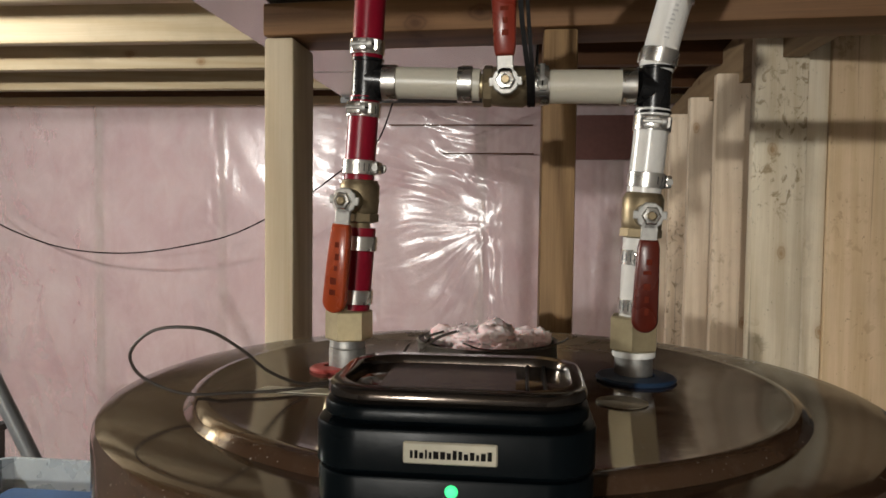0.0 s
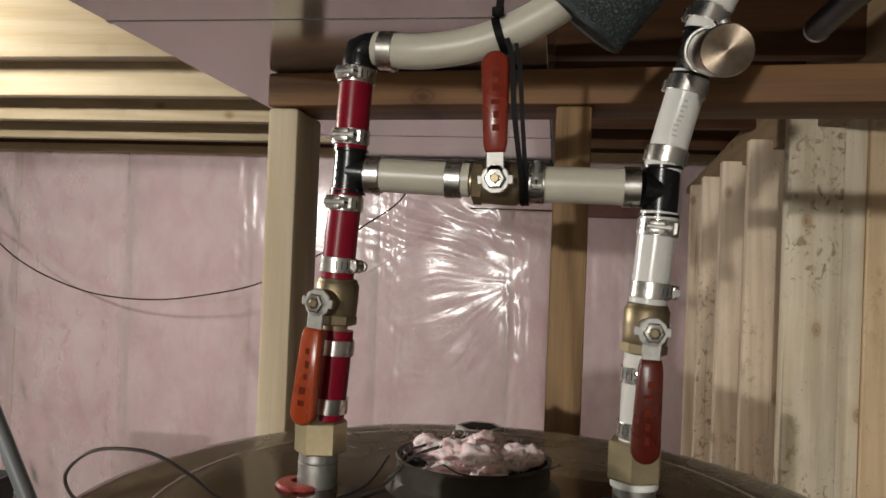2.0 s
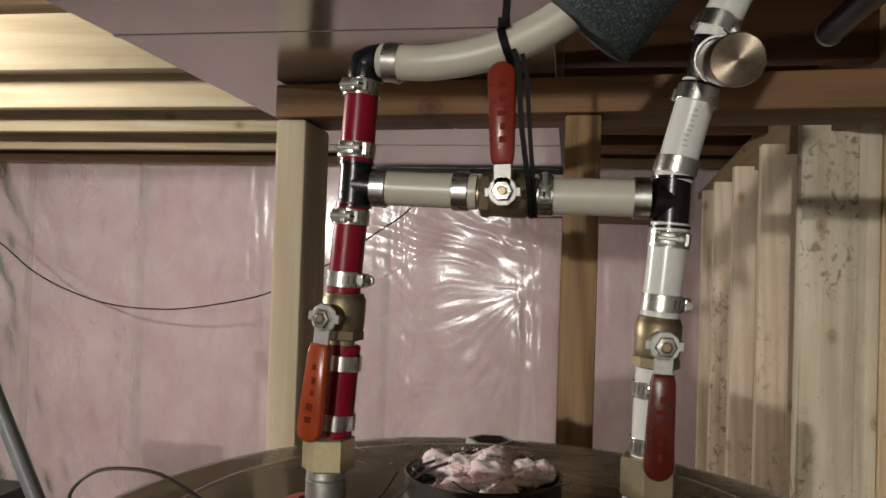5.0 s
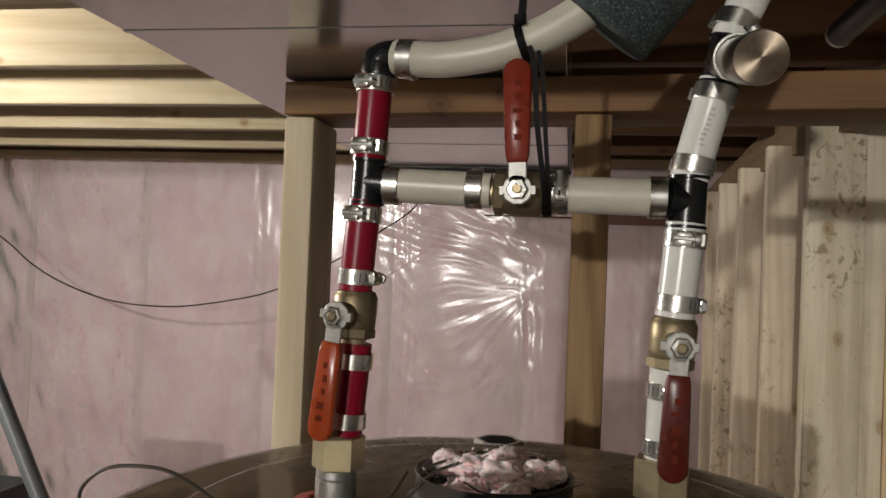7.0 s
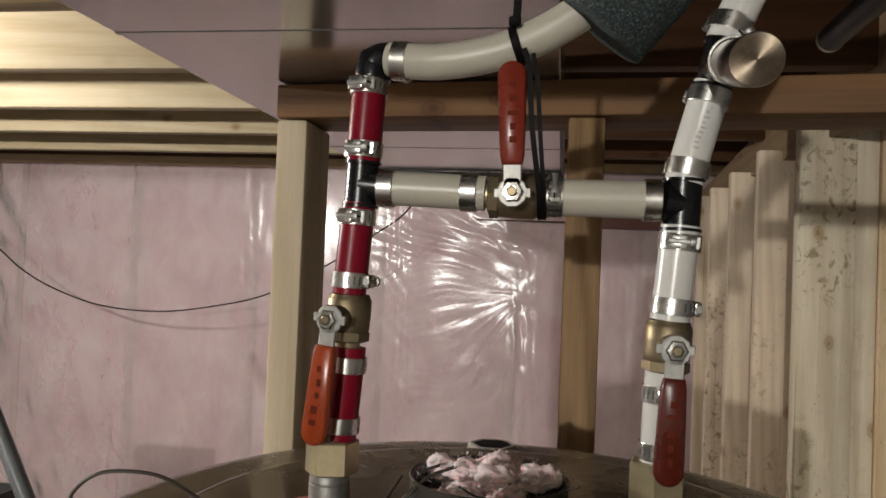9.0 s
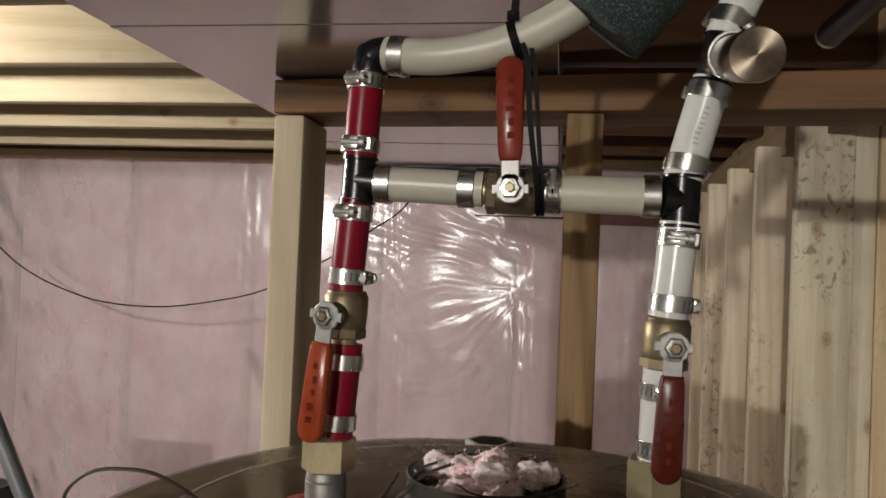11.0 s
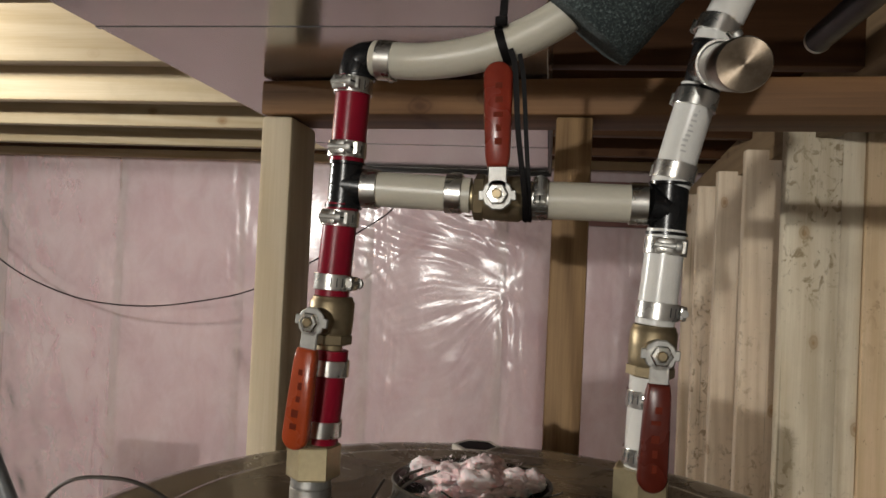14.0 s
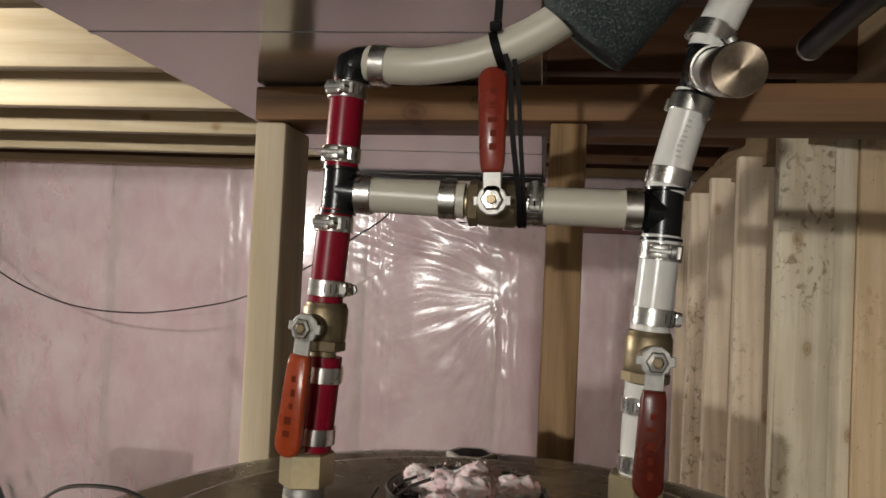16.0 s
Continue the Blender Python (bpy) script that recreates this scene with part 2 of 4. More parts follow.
foam = foam_material()
rubber = plain("black_rubber", (0.006, 0.005, 0.005), 0.5, Specular_IOR_Level=0.06)
wire_mat = plain("dark_wire", (0.05, 0.04, 0.032), 0.5)
blue_plastic = plain("blue_plastic", (0.016, 0.040, 0.085), 0.5)
red_plastic = plain("red_plastic", (0.40, 0.07, 0.06), 0.4)
case_plastic = plain("dark_blue_black_case", (0.002, 0.0035, 0.0045), 0.30, vary=0.2, Specular_IOR_Level=0.06)
case_chrome = plain("smoked_bezel", (0.055, 0.045, 0.038), 0.14, 0.85, 0.1)
screen_mat = plain("smoked_window", (0.05, 0.038, 0.035), 0.08, 0.0, 0.1)
plate_mat = plain("aged_name_plate", (0.42, 0.39, 0.30), 0.45, 0.1)
paper = plain("cream_label", (0.60, 0.55, 0.42), 0.6)
grey_pvc = plain("grey_plastic_conduit", (0.10, 0.105, 0.11), 0.4)
bin_mat = plain("cloudy_plastic_bin", (0.40, 0.44, 0.46), 0.25, vary=0.15, Transmission_Weight=0.35)
bin_blue = plain("blue_cloth", (0.03, 0.07, 0.16), 0.7)


def led():
    n = Nodes("green_led")
    n.set(Base_Color=(0.1, 0.6, 0.3), Emission_Color=(0.03, 0.9, 0.25), Emission_Strength=1.0)
    return n.mat


led_mat = led()


# ---- mesh helpers ----
def part(name, bm, material, parent=None, label="", smooth=True, sharp=0.6):
    me = bpy.data.meshes.new(name)
    bmesh.ops.recalc_face_normals(bm, faces=bm.faces)
    if smooth:
        for f in bm.faces:
            f.smooth = True
        for e in bm.edges:
            if len(e.link_faces) == 2 and e.calc_face_angle(0) > sharp:
                e.smooth = False
    bm.to_mesh(me)
    bm.free()
    me.materials.append(material)
    ob = new(name, me)
    if parent:
        ob.parent = parent
        ob.matrix_parent_inverse = Matrix.Identity(4)
    if label:
        ob["label"] = label
    return ob


def thing(name, label, category, place=(0, 0, 0), group="", kind=""):
    ob = new(name)
    ob.empty_display_size = 0.02
    ob.location = place
    return tagged(ob, label, category, group, kind)


def box(lo, hi, bevel=0.0, segs=2, bm=None, m=None):
    b = bmesh.new()
    vs = [b.verts.new((x, y, z)) for x in (lo[0], hi[0]) for y in (lo[1], hi[1]) for z in (lo[2], hi[2])]
    for q in ((0, 1, 3, 2), (4, 6, 7, 5), (0, 4, 5, 1), (2, 3, 7, 6), (0, 2, 6, 4), (1, 5, 7, 3)):
        b.faces.new([vs[i] for i in q])
    if bevel:
        bmesh.ops.bevel(b, geom=b.edges[:], offset=bevel, segments=segs, affect="EDGES", profile=0.5)
    if m is not None:
        b.transform(m)
    return merge(bm, b)


def merge(bm, b):
    if bm is None:
        return b
    me = bpy.data.meshes.new("tmp")
    b.to_mesh(me)
    bm.from_mesh(me)
    bpy.data.meshes.remove(me)
    b.free()
    return bm


def lathe(profile, n=32, bm=None, m=None, closed=False):
    """Turns (radius, height) pairs round z; ends with radius 0 close."""
    b = bmesh.new()
    rings = []
    for r, z in profile:
        if r < 1e-6:
            rings.append([b.verts.new((0, 0, z))])
        else:
            rings.append([b.verts.new((r * math.cos(2 * math.pi * i / n), r * math.sin(2 * math.pi * i / n), z)) for i in range(n)])
    pairs = list(zip(rings, rings[1:]))
    if closed:
        pairs.append((rings[-1], rings[0]))
    for a, c in pairs:
        for i in range(n):
            j = (i + 1) % n
            q = [a[i % len(a)], a[j % len(a)], c[j % len(c)], c[i % len(c)]]
            q = list(dict.fromkeys(q))
            if len(q) > 2:
                b.faces.new(q)
    if m is not None:
        b.transform(m)
    return merge(bm, b)


def along(a, b):
    """A pose at a whose z points to b."""
    a, b = Vector(a), Vector(b)
    return Matrix.Translation(a) @ (b - a).to_track_quat("Z", "Y").to_matrix().to_4x4()


def smooth_line(points, steps=8):
    """A Catmull-Rom line through the points."""
    p = [Vector(q) for q in points]
    p = [2 * p[0] - p[1]] + p + [2 * p[-1] - p[-2]]
    out = []
    for i in range(1, len(p) - 2):
        a, b, c, d = p[i - 1:i + 3]
        for k in range(steps):
            t = k / steps
            out.append(0.5 * (2 * b + (c - a) * t + (2 * a - 5 * b + 4 * c - d) * t * t + (3 * b - a - 3 * c + d) * t ** 3))
    out.append(p[-2])
    return out


def sweep(points, radius, n=16, bm=None, flat=None):
    """A round rod (or a flat strap: flat=(width, thick, up)) along a line."""
    b = bmesh.new()
    pts = [Vector(q) for q in points]
    rings = []
    up = Vector(flat[2]) if flat else Vector((0.13, 0.21, 0.97)).normalized()
    for i, q in enumerate(pts):
        d = (pts[min(i + 1, len(pts) - 1)] - pts[max(i - 1, 0)]).normalized()
        s = d.cross(up).normalized()
        u = s.cross(d)
        if not flat:
            up = u
        if flat:
            w, h = flat[0] / 2, flat[1] / 2
            rings.append([b.verts.new(q + s * x + u * y) for x, y in ((-w, -h), (w, -h), (w, h), (-w, h))])
        else:
            r = radius[i] if isinstance(radius, (list, tuple)) else radius
            rings.append([b.verts.new(q + s * r * math.cos(2 * math.pi * k / n) + u * r * math.sin(2 * math.pi * k / n)) for k in range(n)])
    m = len(rings[0])
    for a, c in zip(rings, rings[1:]):
        for k in range(m):
            b.faces.new((a[k], a[(k + 1) % m], c[(k + 1) % m], c[k]))
    b.faces.new(rings[0])
    b.faces.new(rings[-1])
    return merge(bm, b)


def timber(name, lo, hi, material, label, category="timber", group="", kind="", bevel=0.003, parent=None):
    """A sawn board with eased edges, its origin at its middle."""
    mid = [(a + b) / 2 for a, b in zip(lo, hi)]
    bm = box([a - c for a, c in zip(lo, mid)], [b - c for b, c in zip(hi, mid)], bevel)
    ob = part(name, bm, material, parent)
    ob.location = mid
    return tagged(ob, label, category, group, kind)


# ---- the setting ----
FLOOR, JOIST, DECK = -0.35, 1.884, 2.12
XL, XR, YN, YF = -4.2, 2.4, -4.8, 3.42


def slab(name, lo, hi, material, label, category):
    return timber(name, lo, hi, material, label, category, kind="structure", bevel=0)


slab("floor", (XL, YN, FLOOR - 0.1), (XR, YF, FLOOR), concrete, "bare grey concrete basement floor", "floor")
slab("ceiling", (XL, YN, DECK), (XR, YF, DECK + 0.02), osb, "rough sheathing subfloor above the open joists", "ceiling")
slab("wall_west", (XL - 0.1, YN, FLOOR), (XL, YF, DECK), drywall, "plain grey basement wall", "wall")
slab("wall_east", (XR, YN, FLOOR), (XR + 0.1, YF, DECK), drywall, "plain grey basement wall", "wall")
slab("wall_south", (XL, YN - 0.1, FLOOR), (XR, YN, DECK), drywall, "plain grey basement wall", "wall")
slab("wall_north", (XL, YF, FLOOR), (XR, YF + 0.1, DECK), concrete, "concrete foundation wall behind the insulation", "wall")

# far wall: studs, pink wool between them, film over all
WALL, HEAD = 3.30, 1.935
timber("rim_joist", (XL, WALL - 0.03, HEAD + 0.039), (XR, WALL + 0.01, DECK - 0.001), dark_x, "brown rim joist above the insulated wall", "joist", kind="structure")
timber("top_plate", (XL, WALL - 0.02, HEAD), (XR, YF, HEAD + 0.038), pine_x, "pale softwood top plate of the insulated wall", "plate", kind="structure")
for k in range(10):
    x = -3.87 + 0.61 * k
    timber("wall_stud", (x - 0.019, WALL + 0.027, FLOOR), (x + 0.019, YF - 0.002, HEAD - 0.001), stud_wood, "softwood stud behind clear plastic film", "stud", "wall studs", "structure")
for k in range(9):
    x0, x1 = -3.87 + 0.61 * k + 0.018, -3.87 + 0.61 * (k + 1) - 0.018
    b = bmesh.new()
    nx, nz = 14, 44
    grid = []
    for j in range(nz + 1):
        row = []
        for i in range(nx + 1):
            u, w = i / nx, j / nz
            x, z = x0 + (x1 - x0) * u, FLOOR + (HEAD - 0.002 - FLOOR) * w
            puff = 0.028 * (1 - (2 * u - 1) ** 4)
            y = WALL + 0.034 - puff + 0.009 * puff / 0.028 * noise.noise((x * 6, z * 6, 2.0 + k))
            row.append(b.verts.new((x, y, z)))
        grid.append(row)
    for j in range(nz):
        for i in range(nx):
            b.faces.new((grid[j][i], grid[j][i + 1], grid[j + 1][i + 1], grid[j + 1][i]))
    tagged(part("insulation_batt", b, pink_wool), "pink glass-wool batt between studs behind film", "insulation", "insulation batts", "structure")


def film_sheet():
    """The vapour barrier, taut over the studs and puffed and creased in the middle bay."""
    b = bmesh.new()
    x0, x1, z0, z1, d = -2.95, 0.75, 0.2, HEAD - 0.001, 0.0068
    nx, nz = int((x1 - x0) / d), int((z1 - z0) / d)
    grid = []
    for j in range(nz + 1):
        row = []
        for i in range(nx + 1):
            x, z = x0 + (x1 - x0) * i / nx, z0 + (z1 - z0) * j / nz
            mid = math.exp(-((x + 0.40) / 0.44) ** 4)
            far = math.hypot(x + 0.105, z - 1.405)
            fan = math.atan2(z - 1.405, -(x + 0.105)) + 0.22 * noise.noise((x * 2.4, z * 2.4, 21.0))
            bend = noise.noise((x * 5.0, z * 5.0, 41.0))
            ray = 0.7 * noise.noise((fan * 6 + bend * 0.5, far * 1.6, 0.3)) + 0.60 * noise.noise((fan * 15 + bend, far * 3.0, 5.0)) + 0.34 * noise.noise((fan * 34, far * 5.0, 15.0))
            ray *= min(1.0, far * 3.2) * (0.25 + 1.5 * abs(noise.noise((x * 5.5, z * 5.5, 31.0)))) * (0.45 + 0.55 * math.exp(-(far / 0.45) ** 2))
            high = max(0.0, min(1.0, (z - 1.43) * 5.0))
            ray += high * (0.85 * noise.noise((x * 2.6 + bend * 0.5, z * 20 + x * 7.0 + bend, 51.0)) + 0.28 * noise.noise((x * 5, z * 46 + x * 10.0, 57.0)))
            ray += 1.6 * math.exp(-(far / 0.045) ** 2)
            roll = noise.noise((x * 4.0 + z * 1.5, z * 2.4, 7.0))
            soft = noise.noise((x * 2.2, z * 1.6, 9.0))
            side = noise.noise((x * 11 + z * 5, z * 4.5 - x * 3, 3.0))
            tack = sum(math.exp(-((x - c) / 0.06) ** 2) for c in (-2.04, -1.43, -0.82, 0.12, 0.30, 0.42))
            pleat = noise.noise((x * 34, z * 3.5, 1.0)) + 0.7 * noise.noise((x * 20 + z * 16, z * 9, 4.0))
            drawn = math.exp(-((x + 0.15 + 0.02 * math.sin(z * 6)) / 0.05) ** 2) + math.exp(-((x + 0.71 + 0.015 * math.sin(z * 5)) / 0.06) ** 2)
            y = WALL - 0.021 - 0.005 * soft - mid * (0.030 + 0.0070 * ray + 0.014 * roll) - mid * 0.0060 * drawn * pleat - (1 - mid) * (0.0022 * side + 0.0024 * tack * pleat)
            row.append(b.verts.new((x, y, z)))
        grid.append(row)
    for j in range(nz):
        for i in range(nx):
            b.faces.new((grid[j][i], grid[j][i + 1], grid[j + 1][i + 1], grid[j + 1][i]))
    ob = part("vapour_barrier", b, film)
    return tagged(ob, "clear creased plastic vapour barrier over pink insulation", "plastic film", kind="structure")


film_sheet()

# joists overhead; past y 0.7 their right lengths take a darker colour
for k, y in enumerate((0.30, 0.67, 1.035, 1.412, 1.79, 2.15, 2.53)):
    if y < 0.7:
        timber("floor_joist", (XL, y, JOIST), (XR, y + 0.042, DECK - 0.001), pine_x, "bare softwood floor joist overhead", "joist", "floor joists", "structure")
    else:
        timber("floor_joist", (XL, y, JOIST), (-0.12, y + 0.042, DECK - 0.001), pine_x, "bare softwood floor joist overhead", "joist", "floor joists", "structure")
        timber("floor_joist", (-0.117, y, JOIST), (XR, y + 0.042, DECK - 0.001), dark_x, "dark reddish floor joist overhead", "joist", "floor joists", "structure")

# framed opening behind the heater
beam = timber("plate_beam", (0.0, 0.0, 1.660), (1.93, 0.089, 1.698), beam_x, "reddish softwood plate on two posts behind the heater", "beam", kind="structure")
beam.matrix_world = pose(-0.327, 0.80, 1.679, 0, 0, -4.2) @ pose(0.965, 0.0445, 0)
timber("post", (-0.3265, 0.802, FLOOR), (-0.290, 0.889, 1.659), pine_z, "pale softwood post with a rounded edge", "post", "framing posts", "structure", bevel=0.005)
timber("post", (0.0, 0.779, FLOOR), (0.0375, 0.866, 1.659), brown_z, "brown softwood post with fine straight grain", "post", "framing posts", "structure")

# boarded wall below the stairs
SX = 0.482
for x0, w, y, top in ((SX, 0.14, 2.803, 1.793), (SX, 0.14, 2.587, 1.799), (SX, 0.14, 2.296, 1.812), (SX, 0.14, 1.98, 1.826), (SX, 0.112, 1.65, 1.87), (SX + 0.113, 0.044, 1.656, 1.87), (SX + 0.1585, 0.22, 1.647, 1.87)):
    timber("stair_wall_board", (x0, y, FLOOR), (x0 + w, y + 0.035, top), tan_board if w > 0.2 else warm_board if y > 1.7 else board_z, "pale upright softwood board with knots and stains", "board", "stair wall boards", "structure")
slab("stair_wall_backing", (SX + 0.145, 1.70, FLOOR), (SX + 0.175, 3.28, 1.82), stair_wood, "plain wood backing of the boarded wall", "wall")

# stair stringer over the boards
b = bmesh.new()
prof = [(3.25, 1.80), (1.0, 1.80), (1.0, 2.06), (1.37, 1.99), (2.2, 1.918), (3.25, 1.825)]
fr = [b.verts.new((SX + 0.055, y, z)) for y, z in prof]
bk = [b.verts.new((SX + 0.095, y, z)) for y, z in prof]
b.faces.new(fr)
b.faces.new(bk[::-1])
for i in range(len(prof)):
    j = (i + 1) % len(prof)
    b.faces.new((fr[i], fr[j], bk[j], bk[i]))
tagged(part("stair_stringer", b, stair_wood, smooth=False), "sloping softwood stair stringer above the boards", "stringer", kind="structure")

# ---- duct ----
duct = thing("air_duct", "galvanised sheet-metal air duct with cross seams under joists", "duct", (-0.21, 0.4, 1.70))
DX0, DX1, DZ0, DZ1 = -0.2, 0.2, 0.0, 0.18


def duct_section(y0, y1, name="section"):
    b = box((DX0, y0, DZ0), (DX1, y1, DZ1), 0.0010, 1)
    part(name, b, galvanised, duct)
    # slip-joint fold at the end of the section
    b = box((DX0 - 0.0006, y1 - 0.007, DZ0 - 0.0007), (DX1 + 0.0006, y1, DZ1 + 0.0007), 0.0003, 1)
    part("seam", b, galvanised, duct)


duct_section(-0.12, 0.225)
duct_section(0.225, 0.85)
duct_section(0.85, 1.15)

part("end_flange", box((DX0 - 0.01, 1.150, DZ0 - 0.010), (DX1 + 0.006, 1.156, DZ0 + 0.004), 0.001, 1), dark_metal, duct, "dark steel flange at the duct's end")
part("end_flange", box((DX1 + 0.001, 0.62, DZ0 - 0.004), (DX1 + 0.006, 1.150, DZ0 + 0.020), 0.001, 1), dark_metal, duct)
part("end_flange", box((DX1 + 0.012, 1.02, DZ0 - 0.008), (DX1 + 0.016, 1.160, DZ0 + 0.16), 0.001, 1), dark_metal, duct)

# ---- water heater ----
TX, TY, TZ = -0.0405, 0.463, 1.333
heater = thing("water_heater", "brown enamelled water heater with a round domed top", "water heater", (TX, TY, FLOOR))
h = TZ - FLOOR
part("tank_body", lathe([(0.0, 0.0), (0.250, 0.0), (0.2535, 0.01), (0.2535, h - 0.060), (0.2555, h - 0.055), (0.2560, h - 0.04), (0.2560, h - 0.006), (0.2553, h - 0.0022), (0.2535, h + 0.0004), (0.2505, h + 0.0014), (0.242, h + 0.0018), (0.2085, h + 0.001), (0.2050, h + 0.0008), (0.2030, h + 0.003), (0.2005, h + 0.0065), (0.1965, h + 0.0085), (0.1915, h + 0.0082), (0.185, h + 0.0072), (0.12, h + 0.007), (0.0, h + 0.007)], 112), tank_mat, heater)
TOP = TZ + 0.007


def nipple(name, x, y, lean, parent):
    b = lathe([(0.0, 0), (0.0128, 0), (0.0134, 0.002), (0.0134, 0.016), (0.0128, 0.0165), (0.0132, 0.0185), (0.0127, 0.0200), (0.0131, 0.0215), (0.0125, 0.024), (0.0, 0.024)], 28)
    ob = part(name, b, zinc, parent, "scuffed zinc-plated threaded nipple")
    ob.location = (x - TX, y - TY, TOP - FLOOR)
    return ob


nipple("pipe_nipple", -0.1465, 0.475, 0, heater)
nipple("pipe_nipple", 0.0605, 0.48, 0, heater)


def disc(name, x, y, r, t, material, label, hole=0.0132):
    b = lathe([(hole, 0), (r - 0.001, 0), (r, t * 0.5), (r - 0.0015, t), (hole, t * 1.3)], 40, closed=True)
    ob = part(name, b, material, heater, label)
    ob.location = (x - TX, y - TY, TOP - FLOOR)
    return ob


disc("blue_washer", 0.0615, 0.474, 0.028, 0.003, blue_plastic, "dark blue plastic ring round the cold inlet")
disc("red_washer", -0.1570, 0.470, 0.0160, 0.003, red_plastic, "red plastic ring round the hot outlet", 0.006)

# hexagonal port at the back of the top
b = lathe([(0.0180, 0.0), (0.0180, 0.0062), (0.0210, 0.0066), (0.0226, 0.0056), (0.0232, 0.0)], 6, closed=True)
o = part("hex_port", b, pale_metal, heater, "hexagonal metal port with a dark open bore")
o.location = (-0.0585 - TX, 0.688 - TY, TZ - FLOOR)
o = part("port_bore", lathe([(0.0, 0.0060), (0.0190, 0.0060), (0.0190, 0.0), (0.0, 0.0)], 24), rubber, heater)
o.location = (-0.0585 - TX, 0.688 - TY, TZ - FLOOR)

# collar with loose pink wool
CX, CY = -0.045, 0.503
o = part("collar", lathe([(0.060, 0), (0.0555, 0.003), (0.0530, 0.006), (0.0522, 0.018), (0.0535, 0.0202), (0.0525, 0.0212), (0.0508, 0.020), (0.0495, 0.016), (0.0495, 0.003), (0.0, 0.003), (0.0, 0.0)], 64), plain("dusty_dark_steel", (0.085, 0.074, 0.062), 0.5, 0.2, 0.5, 40, 0.3), heater, "low dark round collar open at the top")
o.location = (CX - TX, CY - TY, TOP - FLOOR)


def tufts(count, radius, seed):
    """Loose torn glass wool: many small frayed lumps and fibres heaped in the collar."""
    r = random.Random(seed)
    verts, faces = [], []
    ball = bmesh.new()
    bmesh.ops.create_icosphere(ball, subdivisions=3, radius=1)
    ball.verts.ensure_lookup_table()
    dirs = [v.co.normalized() for v in ball.verts]
    tris = [[v.index for v in f.verts] for f in ball.faces]
    ball.free()
    clumps = []
    for k in range(13):
        a, d = 6.2832 * k / 13 * 2.618, radius * 0.92 * math.sqrt((k + 0.5) / 13)
        clumps.append((Vector((d * math.cos(a), d * math.sin(a), r.uniform(0.011, 0.0225))), r.uniform(0.007, 0.0115)))
    for k in range(count):
        at, spread = clumps[k % 13]
        way = Vector((r.gauss(0, 1), r.gauss(0, 1), r.gauss(0, 0.8))).normalized()
        c = at + way * spread * r.uniform(0.3, 0.85)
        flat = math.hypot(c.x, c.y)
        if flat > radius:
            c.x, c.y = c.x * radius / flat, c.y * radius / flat
        size = r.uniform(0.0034, 0.0080)
        sx, sy, sz = r.uniform(0.8, 1.5), r.uniform(0.8, 1.4), r.uniform(0.55, 0.9)
        base = len(verts)
        for n in dirs:
            f = 1 + 0.50 * noise.noise(n * 1.2 + Vector((k, 0, 0))) + 0.34 * noise.noise(n * 2.8 + Vector((0, k, 0))) + 0.26 * noise.noise(n * 7 + Vector((0, 0, k)))
            p = c + Vector((n.x * sx, n.y * sy, n.z * sz)) * size * f
            p.z = max(p.z, 0.004)
            verts.append(p)
        faces += [[base + i for i in t] for t in tris]
    for k in range(900):
        a, d = r.uniform(0, 6.28), radius * 1.02 * math.sqrt(r.random())
        p = Vector((d * math.cos(a), d * math.sin(a), 0.0190 + 0.008 * (1 - (d / radius) ** 2) + r.uniform(-0.004, 0.005)))
        q = p + Vector((r.uniform(-1, 1), r.uniform(-1, 1), r.uniform(-0.3, 0.9))) * r.uniform(0.002, 0.007)
        w = Vector((r.uniform(-1, 1), r.uniform(-1, 1), r.uniform(-1, 1))).normalized() * 0.00005
        m = (p + q) / 2 + Vector((r.uniform(-1, 1), r.uniform(-1, 1), r.uniform(-1, 1))) * 0.0018
        base = len(verts)
        verts += [p - w, p + w, m + w, q, m - w]
        faces.append([base, base + 1, base + 2, base + 3, base + 4])
    bm = bmesh.new()
    vs = [bm.verts.new(v) for v in verts]
    for f in faces:
        bm.faces.new([vs[i] for i in f])
    return bm


wool_mat = plain("loose_pink_wool", (0.94, 0.75, 0.75), 0.95, vary=0.06, scale=160, bump=0.5, Subsurface_Weight=0.6, Subsurface_Radius=(0.008, 0.005, 0.005))
o = part("wool_tuft", tufts(230, 0.0460, 5), wool_mat, sharp=3.0)
o.location = (CX, CY, TOP)
tagged(o, "torn pink glass wool heaped in a round collar", "insulation", kind="stuff")

# stickers on the top
def flat_sticker(name, outline, material, label):
    b = bmesh.new()
    lo = [b.verts.new((x, y, 0)) for x, y in outline]
    hi = [b.verts.new((x, y, 0.0005)) for x, y in outline]
    b.faces.new(hi)
    b.faces.new(lo[::-1])
    for i in range(len(lo)):
        j = (i + 1) % len(lo)
        b.faces.new((lo[i], lo[j], hi[j], hi[i]))
    return part(name, b, material, heater, label, smooth=False)


o = flat_sticker("round_sticker", [(0.016 * math.cos(a / 24 * 6.2832), 0.016 * math.sin(a / 24 * 6.2832)) for a in range(24)], plain("grubby_paper", (0.17, 0.145, 0.10), 0.5), "round cream paper sticker")
o.location = (0.043 - TX, 0.405 - TY, TOP - FLOOR + 0.0004)
o = flat_sticker("label_strip", [(-0.034, -0.007), (0.036, -0.009), (0.036, 0.006), (-0.030, 0.006)], paper, "narrow cream paper label")
o.location = (-0.155 - TX, 0.405 - TY, TOP - FLOOR + 0.0004)

